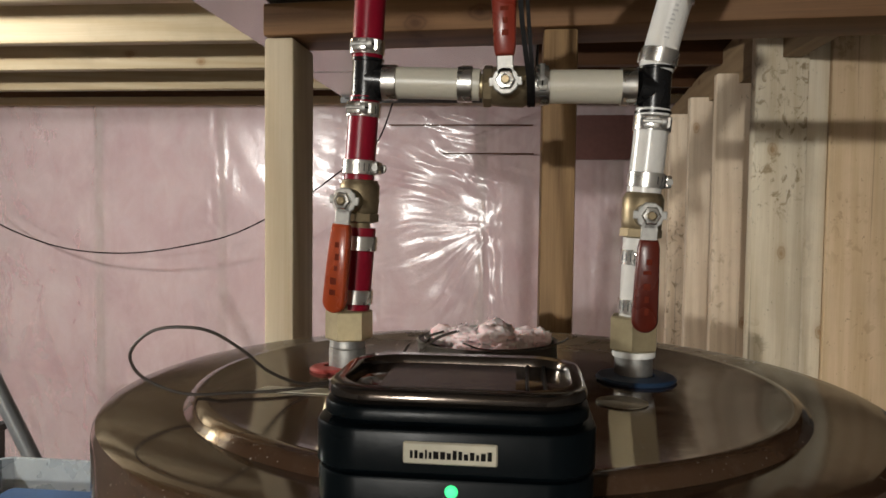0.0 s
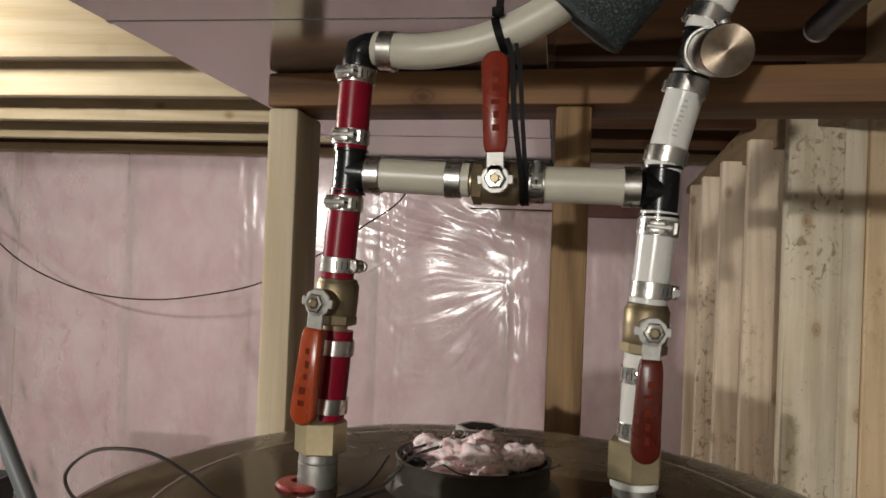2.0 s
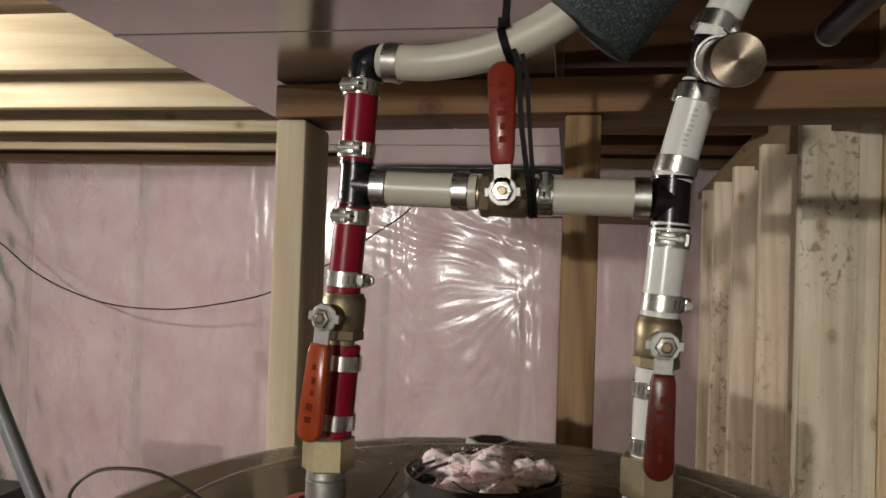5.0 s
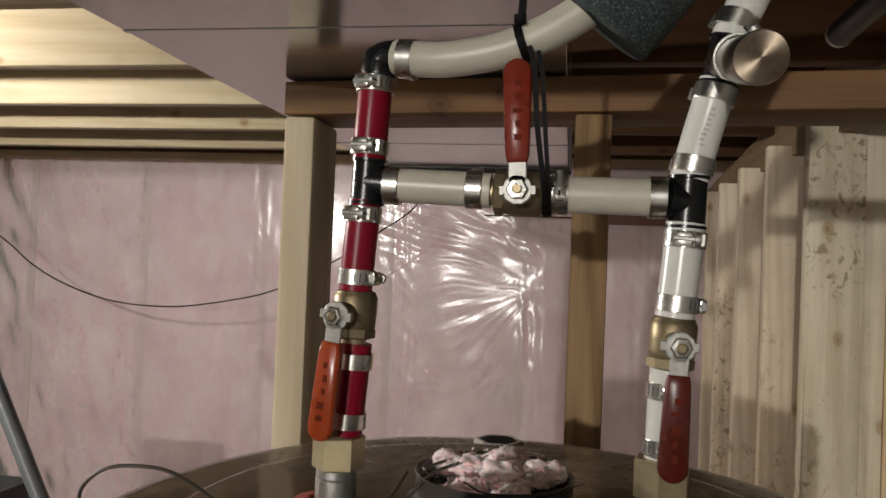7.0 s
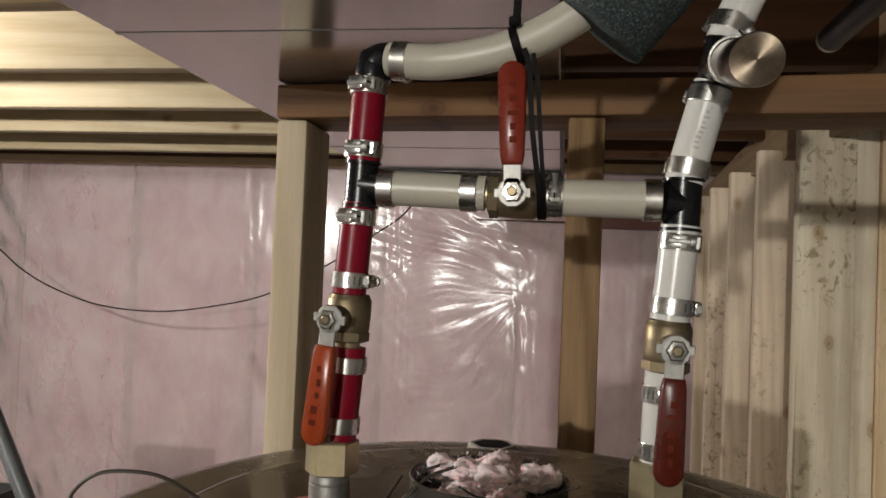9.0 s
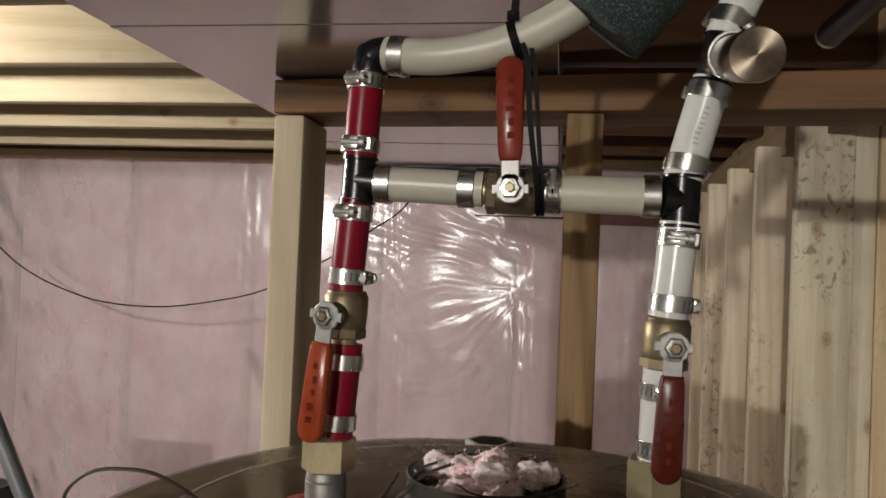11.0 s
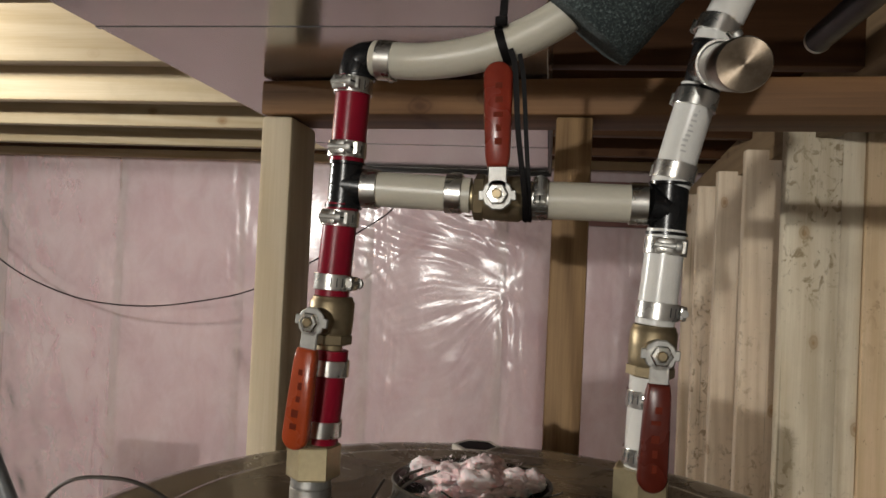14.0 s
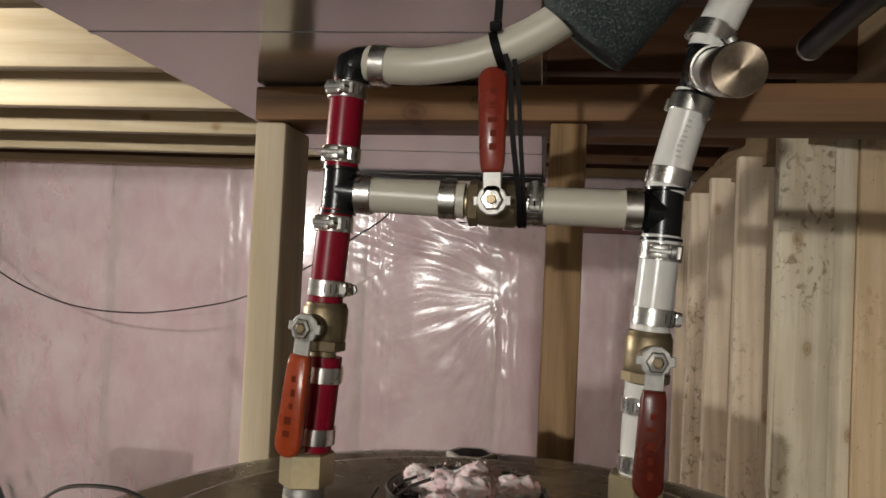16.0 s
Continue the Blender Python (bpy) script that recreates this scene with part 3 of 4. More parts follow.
# ---- plumbing ----
def pipe(name, pts, r, material, label, wall=0.0025, n=28):
    line = smooth_line(pts, 6)
    b = sweep(line, r, n)
    return tagged(part(name, b, material), label, "pipe", "supply pipes")


def clamp(at, axis, r, turn, group="hose clamps"):
    """A worm-drive clamp: band, raised tail, screw housing and slotted screw."""
    ob = thing("hose_clamp", "shiny stainless worm-drive hose clamp round a pipe", "hose clamp", at, group)
    m = along((0, 0, 0), axis) @ Matrix.Rotation(turn, 4, "Z")
    w = 0.0051
    part("band", lathe([(r + 0.0001, -w), (r + 0.0013, -w), (r + 0.0014, -w + 0.0003), (r + 0.0014, w - 0.0003), (r + 0.0013, w), (r + 0.0001, w)], 40, closed=True, m=m), steel, ob, sharp=0.3)
    for k in range(-4, 5):
        if abs(k) > 1:
            part("slot", box((r + 0.0012, -0.0004, -w * 0.55), (r + 0.00155, 0.0004, w * 0.55), 0, m=m @ Matrix.Rotation(0.30 * k, 4, "Z")), dark_metal, ob)
    b = box((r + 0.0006, -0.0058, -w + 0.0006), (r + 0.0050, 0.0050, w - 0.0006), 0.0013, 2, m=m)
    part("screw_housing", b, steel, ob)
    b = lathe([(0, -0.0095), (0.0032, -0.0095), (0.0036, -0.0088), (0.0036, -0.0062), (0.0024, -0.0058), (0.0024, 0.0062), (0, 0.0062)], 14, m=m @ pose(r + 0.0032, 0, 0, 90))
    screw = part("screw", b, zinc, ob)
    b = box((-0.0030, -0.0005, -0.00975), (0.0030, 0.0005, -0.0093), 0, m=m @ pose(r + 0.0032, 0, 0, 90))
    part("slot", b, rubber, screw)
    b = box((r + 0.0010, 0.0045, -w + 0.0012), (r + 0.0020, 0.0105, w - 0.0012), 0.0004, 1, m=m @ Matrix.Rotation(0.12, 4, "Z"))
    part("band_tail", b, steel, ob)
    return ob


def hexagon(r, z0, z1, ch=0.0012, n=6, turn=0.0):
    return lathe([(0, z0), (r - ch, z0), (r, z0 + ch), (r, z1 - ch), (r - ch, z1), (0, z1)], n, m=Matrix.Rotation(turn, 4, "Z"))


def valve(centre, axis, stem, lever, half, grip_mat, label, front=0.0245):
    """A quarter-turn ball valve: brass body and end barbs, stem, stamped lever with a vinyl grip."""
    ob = thing("ball_valve", label, "valve", centre, "ball valves")
    ax, st, lv = Vector(axis).normalized(), Vector(stem).normalized(), Vector(lever).normalized()
    m = along((0, 0, 0), ax)
    h = half
    part("body", lathe([(0, -h), (0.0118, -h), (0.0128, -h + 0.0012), (0.0128, -h + 0.006), (0.0138, -h + 0.0075), (0.0141, -0.004), (0.0144, 0.002), (0.0144, h - 0.004), (0.0134, h - 0.0025), (0.0128, h - 0.0005), (0.0118, h), (0, h)], 32, m=m), brass, ob)
    part("end_collar", lathe([(0.0130, -h + 0.0005), (0.0147, -h + 0.001), (0.0147, -h + 0.0065), (0.0130, -h + 0.007)], 8, m=m, closed=True), brass, ob)
    part("barb", lathe([(0, -h - 0.004), (0.0085, -h - 0.004), (0.0085, h + 0.004), (0, h + 0.004)], 20, m=m), pale_brass, ob)
    s = along((0, 0, 0), st)
    part("stem_boss", lathe([(0, 0), (0.0085, 0), (0.0085, 0.0165), (0.0070, 0.0180), (0.0070, front - 0.003), (0, front - 0.003)], 20, m=s), brass, ob)
    # lever: stem outward is local z, lever direction is local y
    side = lv.cross(st).normalized()
    lv2 = st.cross(side).normalized()
    f = Matrix(((side.x, lv2.x, st.x, 0), (side.y, lv2.y, st.y, 0), (side.z, lv2.z, st.z, 0), (0, 0, 0, 1))) @ Matrix.Translation((0, 0, front))
    b = lathe([(0, -0.001), (0.0088, -0.001), (0.0095, -0.0004), (0.0095, 0.0007), (0.0088, 0.0012), (0, 0.0012)], 10, m=f)
    box((-0.0056, 0.004, -0.001), (0.0056, 0.026, 0.0012), 0.0006, 1, b, f)
    box((-0.0112, -0.0035, -0.0010), (-0.0080, 0.0025, 0.0012), 0.0005, 1, b, f)
    box((0.0080, -0.0035, -0.0010), (0.0112, 0.0025, 0.0012), 0.0005, 1, b, f)
    lever_ob = part("lever", b, zinc, ob, "stamped zinc-plated lever")
    part("nut", lathe([(0, 0.0010), (0.0058, 0.0010), (0.0066, 0.0018), (0.0066, 0.0044), (0.0058, 0.0052), (0.0040, 0.0054), (0.0036, 0.0044), (0, 0.0044)], 6, m=f), steel, lever_ob)
    part("stem_tip", lathe([(0, 0.004), (0.0030, 0.004), (0.0030, 0.0062), (0.0024, 0.0066), (0, 0.0066)], 12, m=f), brass, lever_ob)
    b = bmesh.new()
    # vinyl grip with a round end, swelling slightly
    prof = []
    for k in range(13):
        a = math.pi * k / 12
        prof.append((0.0086 * math.cos(a), 0.0705 + 0.0086 * math.sin(a)))
    prof += [(-0.0080, 0.045), (-0.0072, 0.022), (-0.0060, 0.0165), (0.0060, 0.0165), (0.0072, 0.022), (0.0080, 0.045)]
    layers = []
    for z, sc in ((-0.0040, 0.80), (-0.0028, 0.95), (-0.0010, 1.02), (0.0020, 1.02), (0.0036, 0.95), (0.0047, 0.80)):
        layers.append([b.verts.new((x * sc, 0.047 + (y - 0.047) * (1 - (1 - sc) * 0.25), z)) for x, y in prof])
    for lo, hi in zip(layers, layers[1:]):
        for i in range(len(prof)):
            j = (i + 1) % len(prof)
            b.faces.new((lo[i], lo[j], hi[j], hi[i]))
    b.faces.new(layers[0])
    b.faces.new(layers[-1])
    b.transform(f)
    grip = part("grip", b, grip_mat, lever_ob, "worn vinyl grip with dark stamped marks", sharp=1.2)
    rr = random.Random(int(centre[0] * 1000))
    for y in (0.0290, 0.0370, 0.0455, 0.0540, 0.0625):
        wd, ht = rr.uniform(0.0012, 0.0030), rr.uniform(0.0026, 0.0050)
        part("stamped_bar", box((-wd, y, 0.0040), (wd, y + ht, 0.00485), 0.0002, 1, m=f @ pose(rr.uniform(-0.0008, 0.0008), 0, 0)), ink, grip)
    return ob


def adapter(x, y, z0, z1, r, turn, label):
    ob = thing("hex_adapter", label, "fitting", (x, y, z0), "threaded adapters")
    part("hex_nut", hexagon(r, 0, z1 - z0, 0.0012, 6, turn), pale_brass, ob)
    part("barb", lathe([(0, z1 - z0 - 0.002), (0.0105, z1 - z0 - 0.002), (0.0105, z1 - z0 + 0.006), (0, z1 - z0 + 0.006)], 20), brass, ob)
    return ob


def tee(a, b, branch, r, label):
    """Black plastic tee between a and b, with a branch to the given point."""
    a, b, c = Vector(a), Vector(b), Vector(branch)
    mid = (a + b) / 2
    ob = thing("tee_fitting", label, "fitting", mid, "black fittings")
    L = (b - a).length / 2
    m = along((0, 0, 0), b - a)
    part("run", lathe([(0, -L), (r * 1.08, -L), (r * 1.08, -L + 0.0018), (r * 0.97, -L + 0.0022), (r * 0.97, L - 0.0022), (r * 1.08, L - 0.0018), (r * 1.08, L), (0, L)], 28, m=m), black_plastic, ob)
    mb = along((0, 0, 0), c - mid)
    lb = (c - mid).length
    part("branch", lathe([(0, 0), (r * 0.99, 0), (r * 0.99, lb - 0.002), (r * 1.07, lb - 0.0018), (r * 1.07, lb), (0, lb)], 28, m=mb), black_plastic, ob)
    for k in range(5):
        t = -0.7 + 1.4 * k / 4
        part("mould_rib", box((-0.0004, -0.0004, -0.0005), (0.0004, 0.0004, 0.0005), 0, m=m @ pose(-r * 0.72, r * 0.64, t * L)), black_plastic, ob)
    return ob


# hot side
adapter(-0.1453, 0.475, 1.3625, 1.3843, 0.0172, 0.25, "pale brass hexagonal adapter above the hot outlet")
pipe("hot_pipe_stub", [(-0.1412, 0.475, 1.3848), (-0.139, 0.475, 1.413), (-0.1368, 0.475, 1.4445)], 0.0108, pex_red, "short translucent red plastic supply pipe")
clamp((-0.1402, 0.475, 1.3944), (0.05, 0, 1), 0.0108, 0.25)
clamp((-0.1372, 0.475, 1.4332), (0.05, 0, 1), 0.0108, 0.25)
valve((-0.1382, 0.475, 1.4635), (0.03, 0, 1), (-0.22, -1, 0), (-0.10, 0, -1), 0.0155, orange_vinyl, "brass ball valve with an orange lever pointing down")
pipe("hot_pipe", [(-0.1385, 0.475, 1.479), (-0.1368, 0.475, 1.507), (-0.1345, 0.475, 1.5385)], 0.0110, pex_red, "translucent red plastic supply pipe")
clamp((-0.1383, 0.475, 1.4881), (0.05, 0, 1), 0.0110, -1.75)
clamp((-0.1355, 0.475, 1.5291), (0.05, 0, 1), 0.0110, 2.9)
tee((-0.1338, 0.475, 1.5355), (-0.1325, 0.475, 1.5655), (-0.1185, 0.475, 1.5493), 0.0110, "glossy black plastic tee on the red pipe")
pipe("hot_pipe", [(-0.1330, 0.475, 1.5635), (-0.1316, 0.475, 1.5946), (-0.1302, 0.475, 1.6205)], 0.0112, pex_red, "translucent red plastic supply pipe")
clamp((-0.1330, 0.475, 1.5733), (0.04, 0, 1), 0.0112, 3.0)
clamp((-0.1308, 0.475, 1.6145), (0.04, 0, 1), 0.0112, 2.8)

elbow = thing("elbow_fitting", "glossy black plastic elbow at the top of the red pipe", "fitting", (-0.129, 0.475, 1.63), "black fittings")
part("bend", sweep([Vector(q) - Vector((-0.129, 0.475, 1.63)) for q in smooth_line([(-0.1300, 0.475, 1.6195), (-0.1295, 0.475, 1.6265), (-0.1262, 0.4745, 1.6318), (-0.1205, 0.4735, 1.6330), (-0.1140, 0.472, 1.6325)], 5)], 0.0106, 24), black_plastic, elbow)
for k in range(6):
    a = math.pi / 2 * (k + 0.3) / 6
    part("rib", box((-0.0008, -0.004, -0.0008), (0.0012, 0.004, 0.0008), 0.0003, 1, m=pose(0.004 - 0.0118 * math.cos(a), -0.002, -0.006 + 0.0118 * math.sin(a) + 0.003, 0, math.degrees(a), 0)), black_plastic, elbow)

part("hub", lathe([(0, -0.0125), (0.0116, -0.0125), (0.0119, -0.0118), (0.0119, -0.0105), (0.0108, -0.0098), (0.0108, 0.0035), (0.0090, 0.0062), (0, 0.0066)], 26, m=pose(0.0012, 0, 0.0018, 0, 3, 0)), black_plastic, elbow)
# cross connection
pipe("cross_pipe", [(-0.1195, 0.475, 1.5490), (-0.085, 0.475, 1.5480), (-0.0515, 0.475, 1.5468)], 0.0112, pex_clear, "milky translucent plastic pipe of the cross connection")
clamp((-0.1160, 0.475, 1.5489), (1, 0, -0.03), 0.0112, -0.4)
clamp((-0.0620, 0.475, 1.5472), (1, 0, -0.03), 0.0112, 0.3)
valve((-0.0330, 0.475, 1.5455), (1, 0, -0.02), (0, -1, 0), (-0.035, 0, 1), 0.0165, red_vinyl, "dark brass ball valve with a red lever pointing up")
pipe("cross_pipe", [(-0.0155, 0.475, 1.5453), (0.02, 0.475, 1.5452), (0.0560, 0.475, 1.5447)], 0.0117, pex_clear, "milky translucent plastic pipe of the cross connection")
clamp((-0.0080, 0.475, 1.5453), (1, 0, -0.01), 0.0117, 2.6)
clamp((0.0515, 0.475, 1.5450), (1, 0, -0.01), 0.0117, 0.2)

# cold side
adapter(0.0603, 0.48, 1.3603, 1.3845, 0.0180, 0.32, "pale brass hexagonal adapter above the cold inlet")
b = lathe([(0.0125, 0), (0.0150, 0.0004), (0.0152, 0.0022), (0.0150, 0.0044), (0.0125, 0.0048)], 30, closed=True)
o = part("thread_tape_ring", b, white_tape)
o.location = (0.0604, 0.48, 1.3553)
tagged(o, "white sealing tape ring under the brass adapter", "sealing ring")
pipe("cold_pipe_stub", [(0.0606, 0.48, 1.3845), (0.0612, 0.48, 1.412), (0.0622, 0.48, 1.4400)], 0.0110, pex_white, "short white plastic supply pipe")
clamp((0.0607, 0.48, 1.3912), (0.03, 0, 1), 0.0110, 3.2)
clamp((0.0617, 0.48, 1.4262), (0.03, 0, 1), 0.0110, 3.2)
valve((0.0640, 0.48, 1.4555), (0.05, 0, 1), (0.06, -1, 0), (-0.03, 0, -1), 0.0160, dark_vinyl, "brass ball valve with a dark red lever pointing down")
pipe("cold_pipe", [(0.0647, 0.48, 1.4715), (0.0674, 0.48, 1.500), (0.0698, 0.48, 1.5300)], 0.0118, pex_white, "white plastic supply pipe")
clamp((0.0661, 0.48, 1.4803), (0.08, 0, 1), 0.0118, -1.45)
clamp((0.0694, 0.48, 1.5197), (0.08, 0, 1), 0.0118, 3.0)
tee((0.0695, 0.48, 1.5265), (0.0707, 0.48, 1.5590), (0.0570, 0.477, 1.5447), 0.0118, "glossy black plastic tee on the white pipe")
pipe("cold_pipe", [(0.0708, 0.48, 1.5570), (0.0742, 0.48, 1.5720), (0.0795, 0.48, 1.5930), (0.0862, 0.478, 1.6180)], 0.0118, pex_white, "bent white plastic supply pipe with faint print")
printed = bpy.data.objects["cold_pipe.001"]
rr = random.Random(8)
for k in range(9):
    t = k / 8
    c = Vector((0.0752 + 0.0075 * t, 0.4681, 1.5775 + 0.024 * t))
    part("print_bar", box((-rr.uniform(0.0010, 0.0022), -0.0003, -0.0009), (rr.uniform(0.0008, 0.0022), 0.0004, rr.uniform(0.0, 0.0009)), 0, m=Matrix.Translation(c) @ pose(0, 0, 0, 0, 15, 0)), grey_ink, printed)
clamp((0.0728, 0.48, 1.5655), (0.20, 0, 1), 0.0118, 0.1)
clamp((0.0838, 0.479, 1.6095), (0.26, 0, 1), 0.0118, 0.2)
tee((0.0855, 0.478, 1.6150), (0.0915, 0.476, 1.6440), (0.0855, 0.425, 1.6180), 0.0112, "glossy black plastic tee with a capped branch")
pipe("cold_pipe", [(0.0915, 0.476, 1.6430), (0.1010, 0.474, 1.6665), (0.1190, 0.47, 1.705), (0.150, 0.46, 1.76), (0.19, 0.44, 1.884)], 0.0118, pex_white, "white plastic supply pipe rising to the joists")
clamp((0.0945, 0.476, 1.6530), (0.38, 0, 1), 0.0118, 0.3)
pipe("branch_stub", [(0.0862, 0.434, 1.6200), (0.0848, 0.405, 1.6120), (0.0838, 0.382, 1.6058)], 0.0112, pex_white, "short white plastic stub of the capped branch")
clamp((0.0857, 0.427, 1.6185), (-0.075, -1, -0.24), 0.0114, 0.6)
cap = thing("end_cap", "round brushed-metal end cap on a white pipe stub", "cap", (0.0838, 0.384, 1.6056))
capm = along((0, 0, 0), (-0.075, -1, -0.25))


def brushed():
    """Metal turned on a lathe: the gloss spreads across the rings."""
    n = Nodes("brushed_bronze")
    v = n.coords()
    n.set(Base_Color=n.ramp(n.noise(v, 300, 3), [(0.3, (0.14, 0.11, 0.08)), (0.7, (0.20, 0.16, 0.12))]), Metallic=1.0, Roughness=0.34, Anisotropic=0.85)
    tan = n.add("ShaderNodeTangent")
    tan.direction_type, tan.axis = "RADIAL", "Z"
    n.link(tan.outputs[0], n.bsdf.inputs["Tangent"])
    return n.mat


o = part("cap_shell", lathe([(0.0113, -0.012), (0.0122, -0.012), (0.0125, -0.010), (0.0125, 0.030), (0.0119, 0.0318), (0.0002, 0.0320), (0, 0.0320)], 48), brushed(), cap)
o.matrix_basis = capm

# upper hose into the foam sleeve
pipe("upper_pipe", [(-0.1165, 0.472, 1.6322), (-0.095, 0.467, 1.6293), (-0.0786, 0.465, 1.6290), (-0.0535, 0.463, 1.6322), (-0.0320, 0.460, 1.6378), (-0.0083, 0.455, 1.6478), (0.014, 0.448, 1.662), (0.040, 0.440, 1.690)], 0.0113, pex_clear, "milky plastic pipe bending up into a foam sleeve", n=32)
clamp((-0.1085, 0.470, 1.6305), (1, -0.1, -0.1), 0.0113, -0.3)


def foam_sleeve():
    """A thick foam sleeve, cut square, its skin open-celled."""
    a, b_ = Vector((0.0145, 0.444, 1.6405)), Vector((0.090, 0.432, 1.729))
    b_ = a + (b_ - a) * 2.2
    L, n, rings = (b_ - a).length, 72, 90
    m = along(a, b_)
    b = bmesh.new()
    loops = []
    for r, z in [(0.0004, 0.0), (0.010, 0.0), (0.020, 0.0), (0.0275, 0.0004), (0.0293, 0.0012)] + [(0.0300, 0.0024 + L * k / rings) for k in range(rings + 1)]:
        ring = []
        for i in range(n):
            t = 2 * math.pi * i / n
            p = Vector((r * math.cos(t), r * math.sin(t), z))
            if r > 0.005:
                p += Vector((math.cos(t), math.sin(t), 0.3)) * (0.0009 * noise.noise(p * 120) + 0.0006 * noise.noise(p * 420))
            ring.append(b.verts.new(p))
        loops.append(ring)
    for lo, hi in zip(loops, loops[1:]):
        for i in range(n):
            b.faces.new((lo[i], lo[(i + 1) % n], hi[(i + 1) % n], hi[i]))
    b.transform(m)
    b.verts.index_update()
    end = b.copy()
    b.faces.ensure_lookup_table()
    end.faces.ensure_lookup_table()
    bmesh.ops.delete(end, geom=end.faces[4 * n:], context="FACES")
    bmesh.ops.delete(b, geom=b.faces[:4 * n], context="FACES")
    ob = thing("foam_sleeve", "thick grey-green foam pipe sleeve with a square cut end", "pipe insulation", (0, 0, 0))
    part("tube", b, foam, ob)
    part("cut_end", end, foam, ob)
    return ob


foam_sleeve()

# cable tie: loop on the upper pipe, tail up, twin bands down to the cross pipe
tie = thing("cable_tie", "black plastic cable ties hanging between two pipes", "cable tie", (-0.034, 0.46, 1.64))
T0 = Vector((-0.034, 0.46, 1.64))


def strap(name, pts, w, up, lab=""):
    part(name, sweep([Vector(p) - T0 for p in pts], 0, flat=(w, 0.0013, up)), rubber, tie, lab)


b = lathe([(0.0114, -0.0026), (0.0126, -0.0026), (0.0126, 0.0026), (0.0114, 0.0026)], 30, closed=True, m=along((-0.0335 - T0.x, 0.460 - T0.y, 1.6372 - T0.z), (-0.0335 + 0.94 - T0.x, 0.460 - T0.y - 0.1, 1.6372 + 0.30 - T0.z)))
part("loop", b, rubber, tie)
part("lock_head", box((-0.0036, -0.0045, -0.0022), (0.0036, 0.0020, 0.0035), 0.0008, 2, m=pose(-0.0350 - T0.x, 0.4495 - T0.y, 1.6485 - T0.z, 20, 0, 0)), rubber, tie)
strap("tail", smooth_line([(-0.0345, 0.4500, 1.648), (-0.0338, 0.4500, 1.66), (-0.0330, 0.452, 1.70)], 5), 0.0048, (0, -1, 0))
strap("band", smooth_line([(-0.0290, 0.4480, 1.632), (-0.0255, 0.4485, 1.620), (-0.0225, 0.4500, 1.585), (-0.0175, 0.4560, 1.549), (-0.0165, 0.4640, 1.5335), (-0.0165, 0.475, 1.5325)], 6), 0.0034, (0, -1, 0))
strap("band", smooth_line([(-0.0235, 0.4515, 1.630), (-0.0205, 0.4520, 1.615), (-0.0175, 0.4545, 1.580), (-0.0150, 0.4580, 1.552), (-0.0140, 0.4650, 1.534), (-0.0140, 0.476, 1.532)], 6), 0.0028, (0, -1, 0))

# thermostat wires lying on the heater's top
def wire(name, pts, r, label, material=wire_mat, group="wires"):
    return tagged(part(name, sweep(smooth_line(pts, 7), r, 8), material), label, "wire", group)


wire("sensor_wire", [(-0.107, 0.515, 1.352), (-0.112, 0.470, 1.344), (-0.128, 0.438, 1.3425), (-0.150, 0.410, 1.3425), (-0.172, 0.394, 1.3425), (-0.196, 0.384, 1.3425), (-0.224, 0.372, 1.344), (-0.246, 0.366, 1.354), (-0.2525, 0.362, 1.366), (-0.248, 0.360, 1.376), (-0.236, 0.360, 1.3845), (-0.220, 0.362, 1.3865), (-0.204, 0.368, 1.383), (-0.188, 0.378, 1.370), (-0.176, 0.388, 1.356), (-0.160, 0.405, 1.345), (-0.140, 0.424, 1.3430), (-0.118, 0.446, 1.3432), (-0.098, 0.470, 1.347), (-0.089, 0.490, 1.362), (-0.078, 0.500, 1.366)], 0.0010, "thin dark sensor wire looped over the heater top")
wire("sensor_wire", [(-0.100, 0.475, 1.346), (-0.094, 0.470, 1.352), (-0.082, 0.478, 1.3635), (-0.066, 0.492, 1.368)], 0.0011, "thin dark wire running into the wool")
wire("sensor_wire", [(-0.060, 0.462, 1.364), (-0.045, 0.4485, 1.3625), (-0.020, 0.452, 1.3625), (0.000, 0.470, 1.3625), (0.010, 0.470, 1.366), (0.013, 0.462, 1.370)], 0.0006, "thin dark wire along the collar's edge", wire_mat)

# ---- controller box at the front of the heater top ----
box_thing = thing("control_box", "small dark plastic control box with a smoked top window", "control box", (-0.044, 0.240, 1.334))


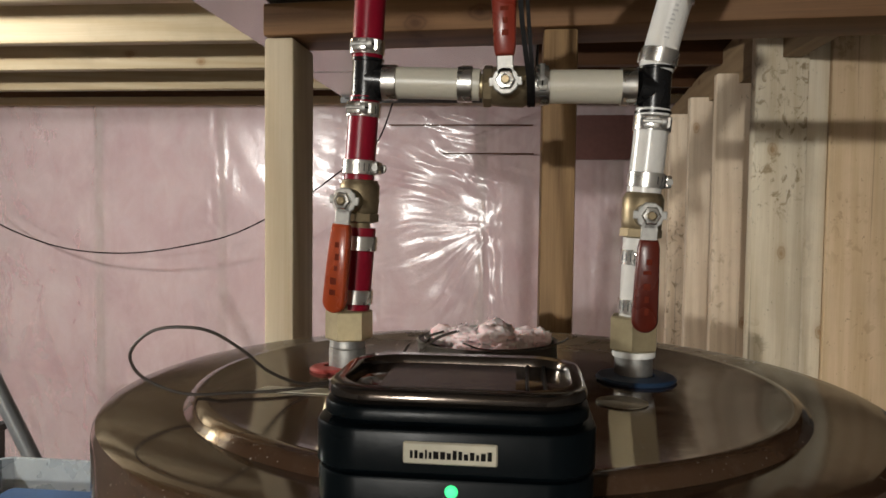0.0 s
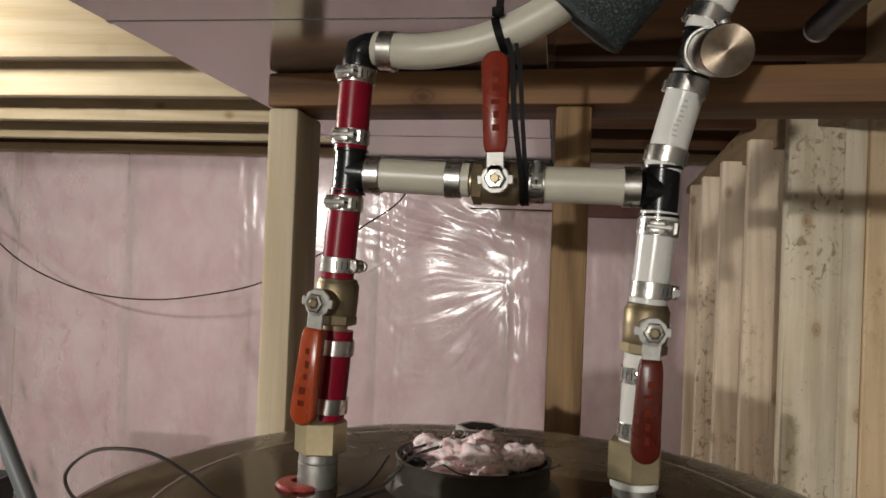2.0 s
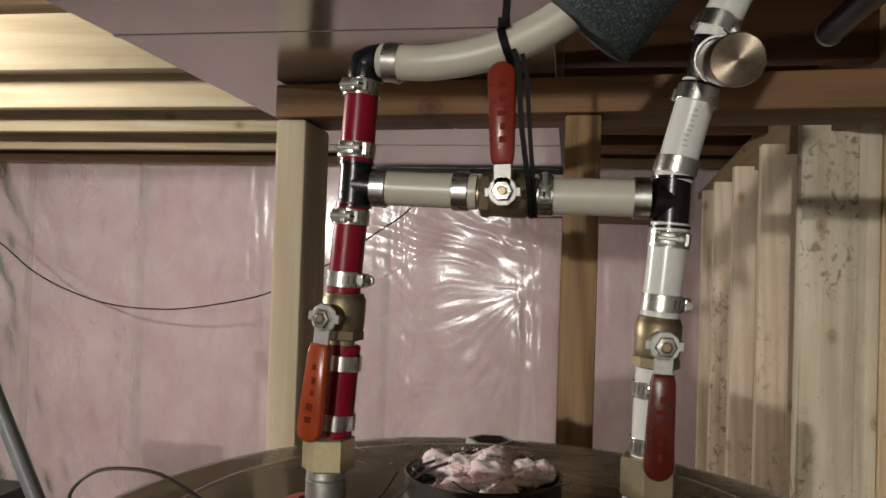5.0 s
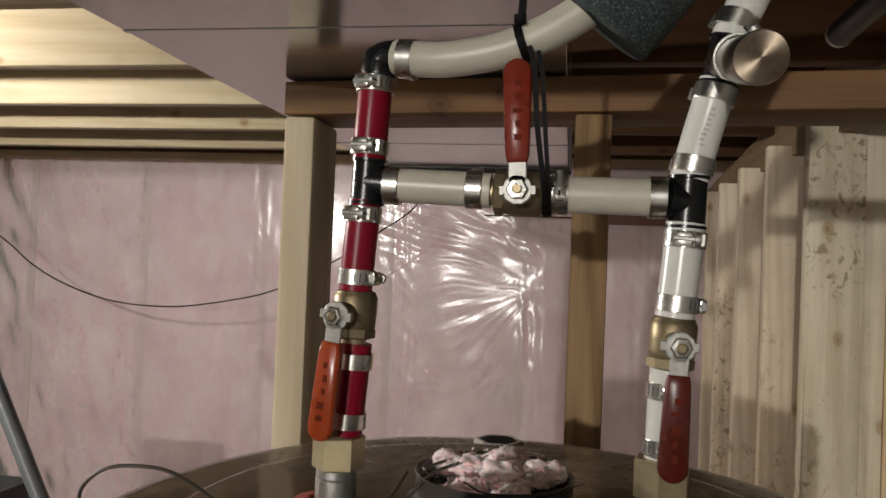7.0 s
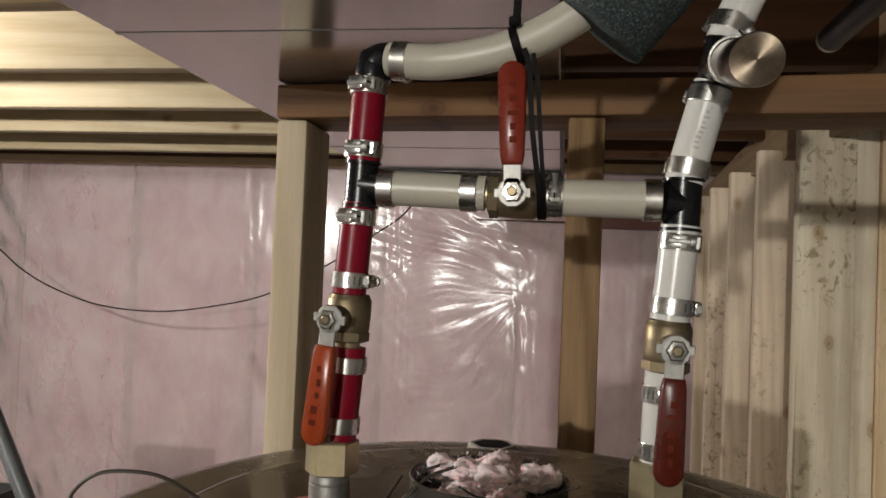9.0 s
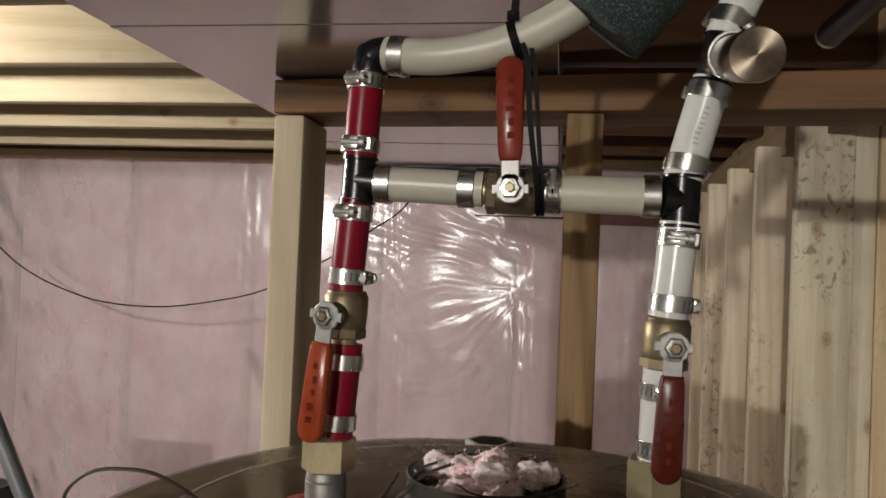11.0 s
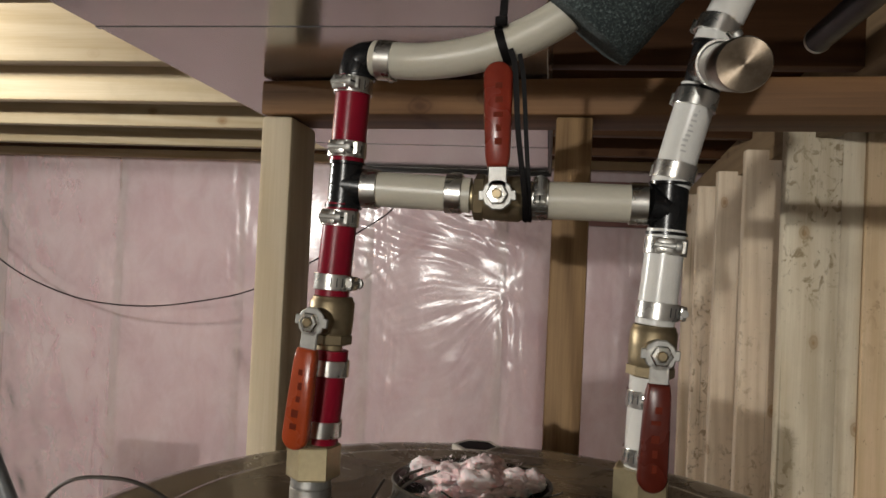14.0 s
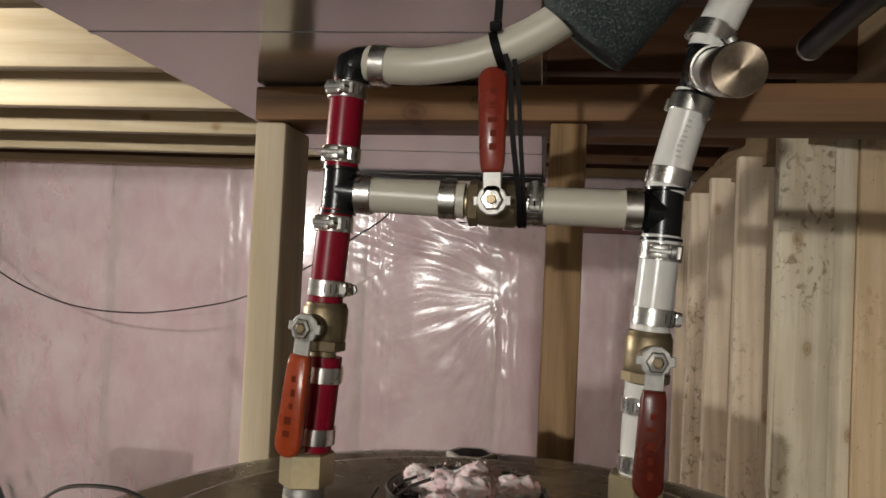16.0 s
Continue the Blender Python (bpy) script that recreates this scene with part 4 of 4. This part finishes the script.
def rounded_plate(w, d, r, z0, z1, edge=0.002, inner=None, n=7):
    """A slab with round corners; with inner=(w, d, r) it is a frame."""
    def outline(w, d, r):
        out = []
        for cx, cy, a0 in ((w - r, d - r, 0), (-w + r, d - r, 90), (-w + r, -d + r, 180), (w - r, -d + r, 270)):
            for k in range(n + 1):
                a = radians(a0 + 90 * k / n)
                out.append((cx + r * math.cos(a), cy + r * math.sin(a)))
        return out
    b = bmesh.new()
    loops = []
    stack = [(-edge, z0), (0, z0 + edge), (0, z1 - edge), (-edge * 0.3, z1 - edge * 0.3), (-edge, z1)]
    for off, z in stack:
        loops.append([b.verts.new((x, y, z)) for x, y in outline(w + off, d + off, max(0.001, r + off))])
    if inner:
        iw, idp, ir = inner
        loops.append([b.verts.new((x, y, z1)) for x, y in outline(iw, idp, ir)])
        loops.append([b.verts.new((x, y, z1 - 0.0025)) for x, y in outline(iw - 0.0012, idp - 0.0012, ir - 0.001)])
        loops.append([b.verts.new((x, y, z0)) for x, y in outline(iw - 0.0012, idp - 0.0012, ir - 0.001)])
        loops.append(loops[0])
    m = len(loops[0])
    for lo, hi in zip(loops, loops[1:]):
        for i in range(m):
            b.faces.new((lo[i], lo[(i + 1) % m], hi[(i + 1) % m], hi[i]))
    if not inner:
        b.faces.new(loops[0])
        b.faces.new(loops[-1])
    return b


part("lower_shell", rounded_plate(0.0520, 0.0400, 0.018, 0.0, 0.028, 0.002), case_plastic, box_thing)
part("middle_band", rounded_plate(0.0525, 0.0405, 0.0185, 0.0282, 0.0455, 0.0018), case_plastic, box_thing)
part("upper_shell", rounded_plate(0.0500, 0.0385, 0.019, 0.0457, 0.0525, 0.002), case_plastic, box_thing)
part("bezel", rounded_plate(0.0495, 0.0380, 0.0200, 0.0525, 0.0585, 0.0022, (0.0440, 0.0300, 0.0170)), case_chrome, box_thing)
win = part("window", rounded_plate(0.0432, 0.0292, 0.0160, 0.0515, 0.0550, 0.0004), screen_mat, box_thing)
part("window_frame", box((-0.0265, -0.0270, 0.0549), (0.0265, 0.0270, 0.0554), 0, m=pose(-0.004, 0, 0)), plain("dull_pink_screen", (0.10, 0.075, 0.075), 0.12), win)
for x in (0.0265, 0.0335):
    part("divider", box((x, -0.027, 0.0549), (x + 0.0012, 0.027, 0.0561), 0.0003, 1), case_plastic, win)
plate = part("name_plate", box((-0.0168, -0.0417, 0.0335), (0.0168, -0.0404, 0.0415), 0.0006, 1), plate_mat, box_thing, "small cream name plate with worn dark lettering")
rr = random.Random(3)
x = -0.0142
while x < 0.0135:
    w = rr.uniform(0.0007, 0.0019)
    part("letter_bar", box((x, -0.0420, 0.0357), (x + w, -0.0416, 0.0357 + rr.uniform(0.0020, 0.0034)), 0), rubber, plate)
    x += w + 0.0006
part("indicator_light", lathe([(0, -0.0006), (0.0024, -0.0006), (0.0024, 0.0004), (0.0016, 0.0012), (0, 0.0014)], 16, m=along((0.0005, -0.0400, 0.0235), (0.0005, -0.0500, 0.0235))), led_mat, box_thing, "lit green indicator light")

# ---- farther things ----
wire("hanging_cable", [Vector((0, 0, 1.5)) + (Vector(p) - Vector((0, 0, 1.5))) * (2.92 / 3.15) for p in ((-3.3, 2.76, 1.918), (-2.95, 3.05, 1.72), (-2.6827, 3.15, 1.5392), (-2.4942, 3.15, 1.4066), (-2.3116, 3.15, 1.3214), (-2.076, 3.15, 1.2587), (-1.7923, 3.15, 1.2467), (-1.5188, 3.15, 1.2857), (-1.2802, 3.15, 1.35), (-0.9992, 3.15, 1.4967), (-0.8255, 3.15, 1.6166), (-0.66, 3.15, 1.7442), (-0.50, 2.76, 1.918))], 0.0030, "dark cable sagging in front of the plastic film", rubber, "cables")
tagged(part("leaning_pole", sweep([(-0.482, 1.50, FLOOR), (-1.145, 1.50, 0.941), (-1.257, 1.50, 1.159), (-1.31, 1.50, 1.262)], 0.018, 20), grey_pvc), "long grey plastic pole leaning in the corner", "pole")


def tote(place, size, colour, inside, label, group):
    ob = thing("storage_bin", label, "storage bin", place, group)
    w, d, h2 = size
    b = bmesh.new()
    loops = []
    for sx, sy, z in ((0.90, 0.88, 0.0), (0.98, 0.97, h2 - 0.02), (1.0, 1.0, h2 - 0.018), (1.0, 1.0, h2), (0.95, 0.94, h2), (0.87, 0.85, 0.006)):
        loops.append([b.verts.new((x * w / 2 * sx, y * d / 2 * sy, z)) for x, y in ((-1, -0.9), (-0.9, -1), (0.9, -1), (1, -0.9), (1, 0.9), (0.9, 1), (-0.9, 1), (-1, 0.9))])
    for lo, hi in zip(loops, loops[1:]):
        for i in range(8):
            b.faces.new((lo[i], lo[(i + 1) % 8], hi[(i + 1) % 8], hi[i]))
    b.faces.new(loops[0])
    b.faces.new(loops[-1])
    part("tub", b, colour, ob)
    part("filling", box((-w * 0.40, -d * 0.38, 0.02), (w * 0.40, d * 0.38, h2 * 0.86), 0.02, 3), inside, ob)
    return ob


first = tote((-0.905, 1.22, FLOOR), (0.36, 0.26, 0.322), bin_mat, bin_blue, "cloudy clear plastic storage bin with blue cloth inside", "stacked bins")
for k in range(1, 4):
    copy_thing(first, pose(-0.905 + 0.004 * k, 1.22, FLOOR + 0.3235 * k))
tote((-1.61, 1.75, FLOOR), (0.32, 0.26, 1.20), dark_metal, rubber, "tall dark grey tub by the leaning pole", "tubs")

# strapping lines and dark rim board behind the film at the top of the far wall
for x0, x1, z in ((-0.62, 0.02, 1.840), (-0.376, 0.026, 1.715)):
    timber("strapping_edge", (x0, WALL - 0.060, z - 0.006), (x1, WALL - 0.045, z), dark_x, "dark thin wooden strapping edge on the film", "strapping", "strapping", "structure")
timber("rim_board", (0.10, WALL - 0.04, 1.69), (0.48, WALL - 0.015, JOIST - 0.002), plain("maroon_rim_board", (0.16, 0.07, 0.06), 0.7, vary=0.3, scale=20), "dark reddish rim board above the insulation", "board", kind="structure")

# drain pipe under the joists
drain = thing("drain_pipe", "dark grey plastic drain pipe slung under the joists", "pipe", (0.372, 1.15, 1.852))
part("tube", sweep([(0, 0, 0), (0, -0.42, 0), (0, -0.85, 0)], 0.0185, 32), plain("dark_drain_plastic", (0.009, 0.010, 0.012), 0.4, Specular_IOR_Level=0.25), drain)
part("end_rim", lathe([(0.0150, -0.003), (0.0190, -0.003), (0.0194, -0.001), (0.0194, 0.003), (0.0188, 0.004), (0.0150, 0.004)], 32, closed=True, m=along((0, 0.002, 0), (0, -1, 0))), pale_metal, drain, "pale worn rim at the pipe's open end")
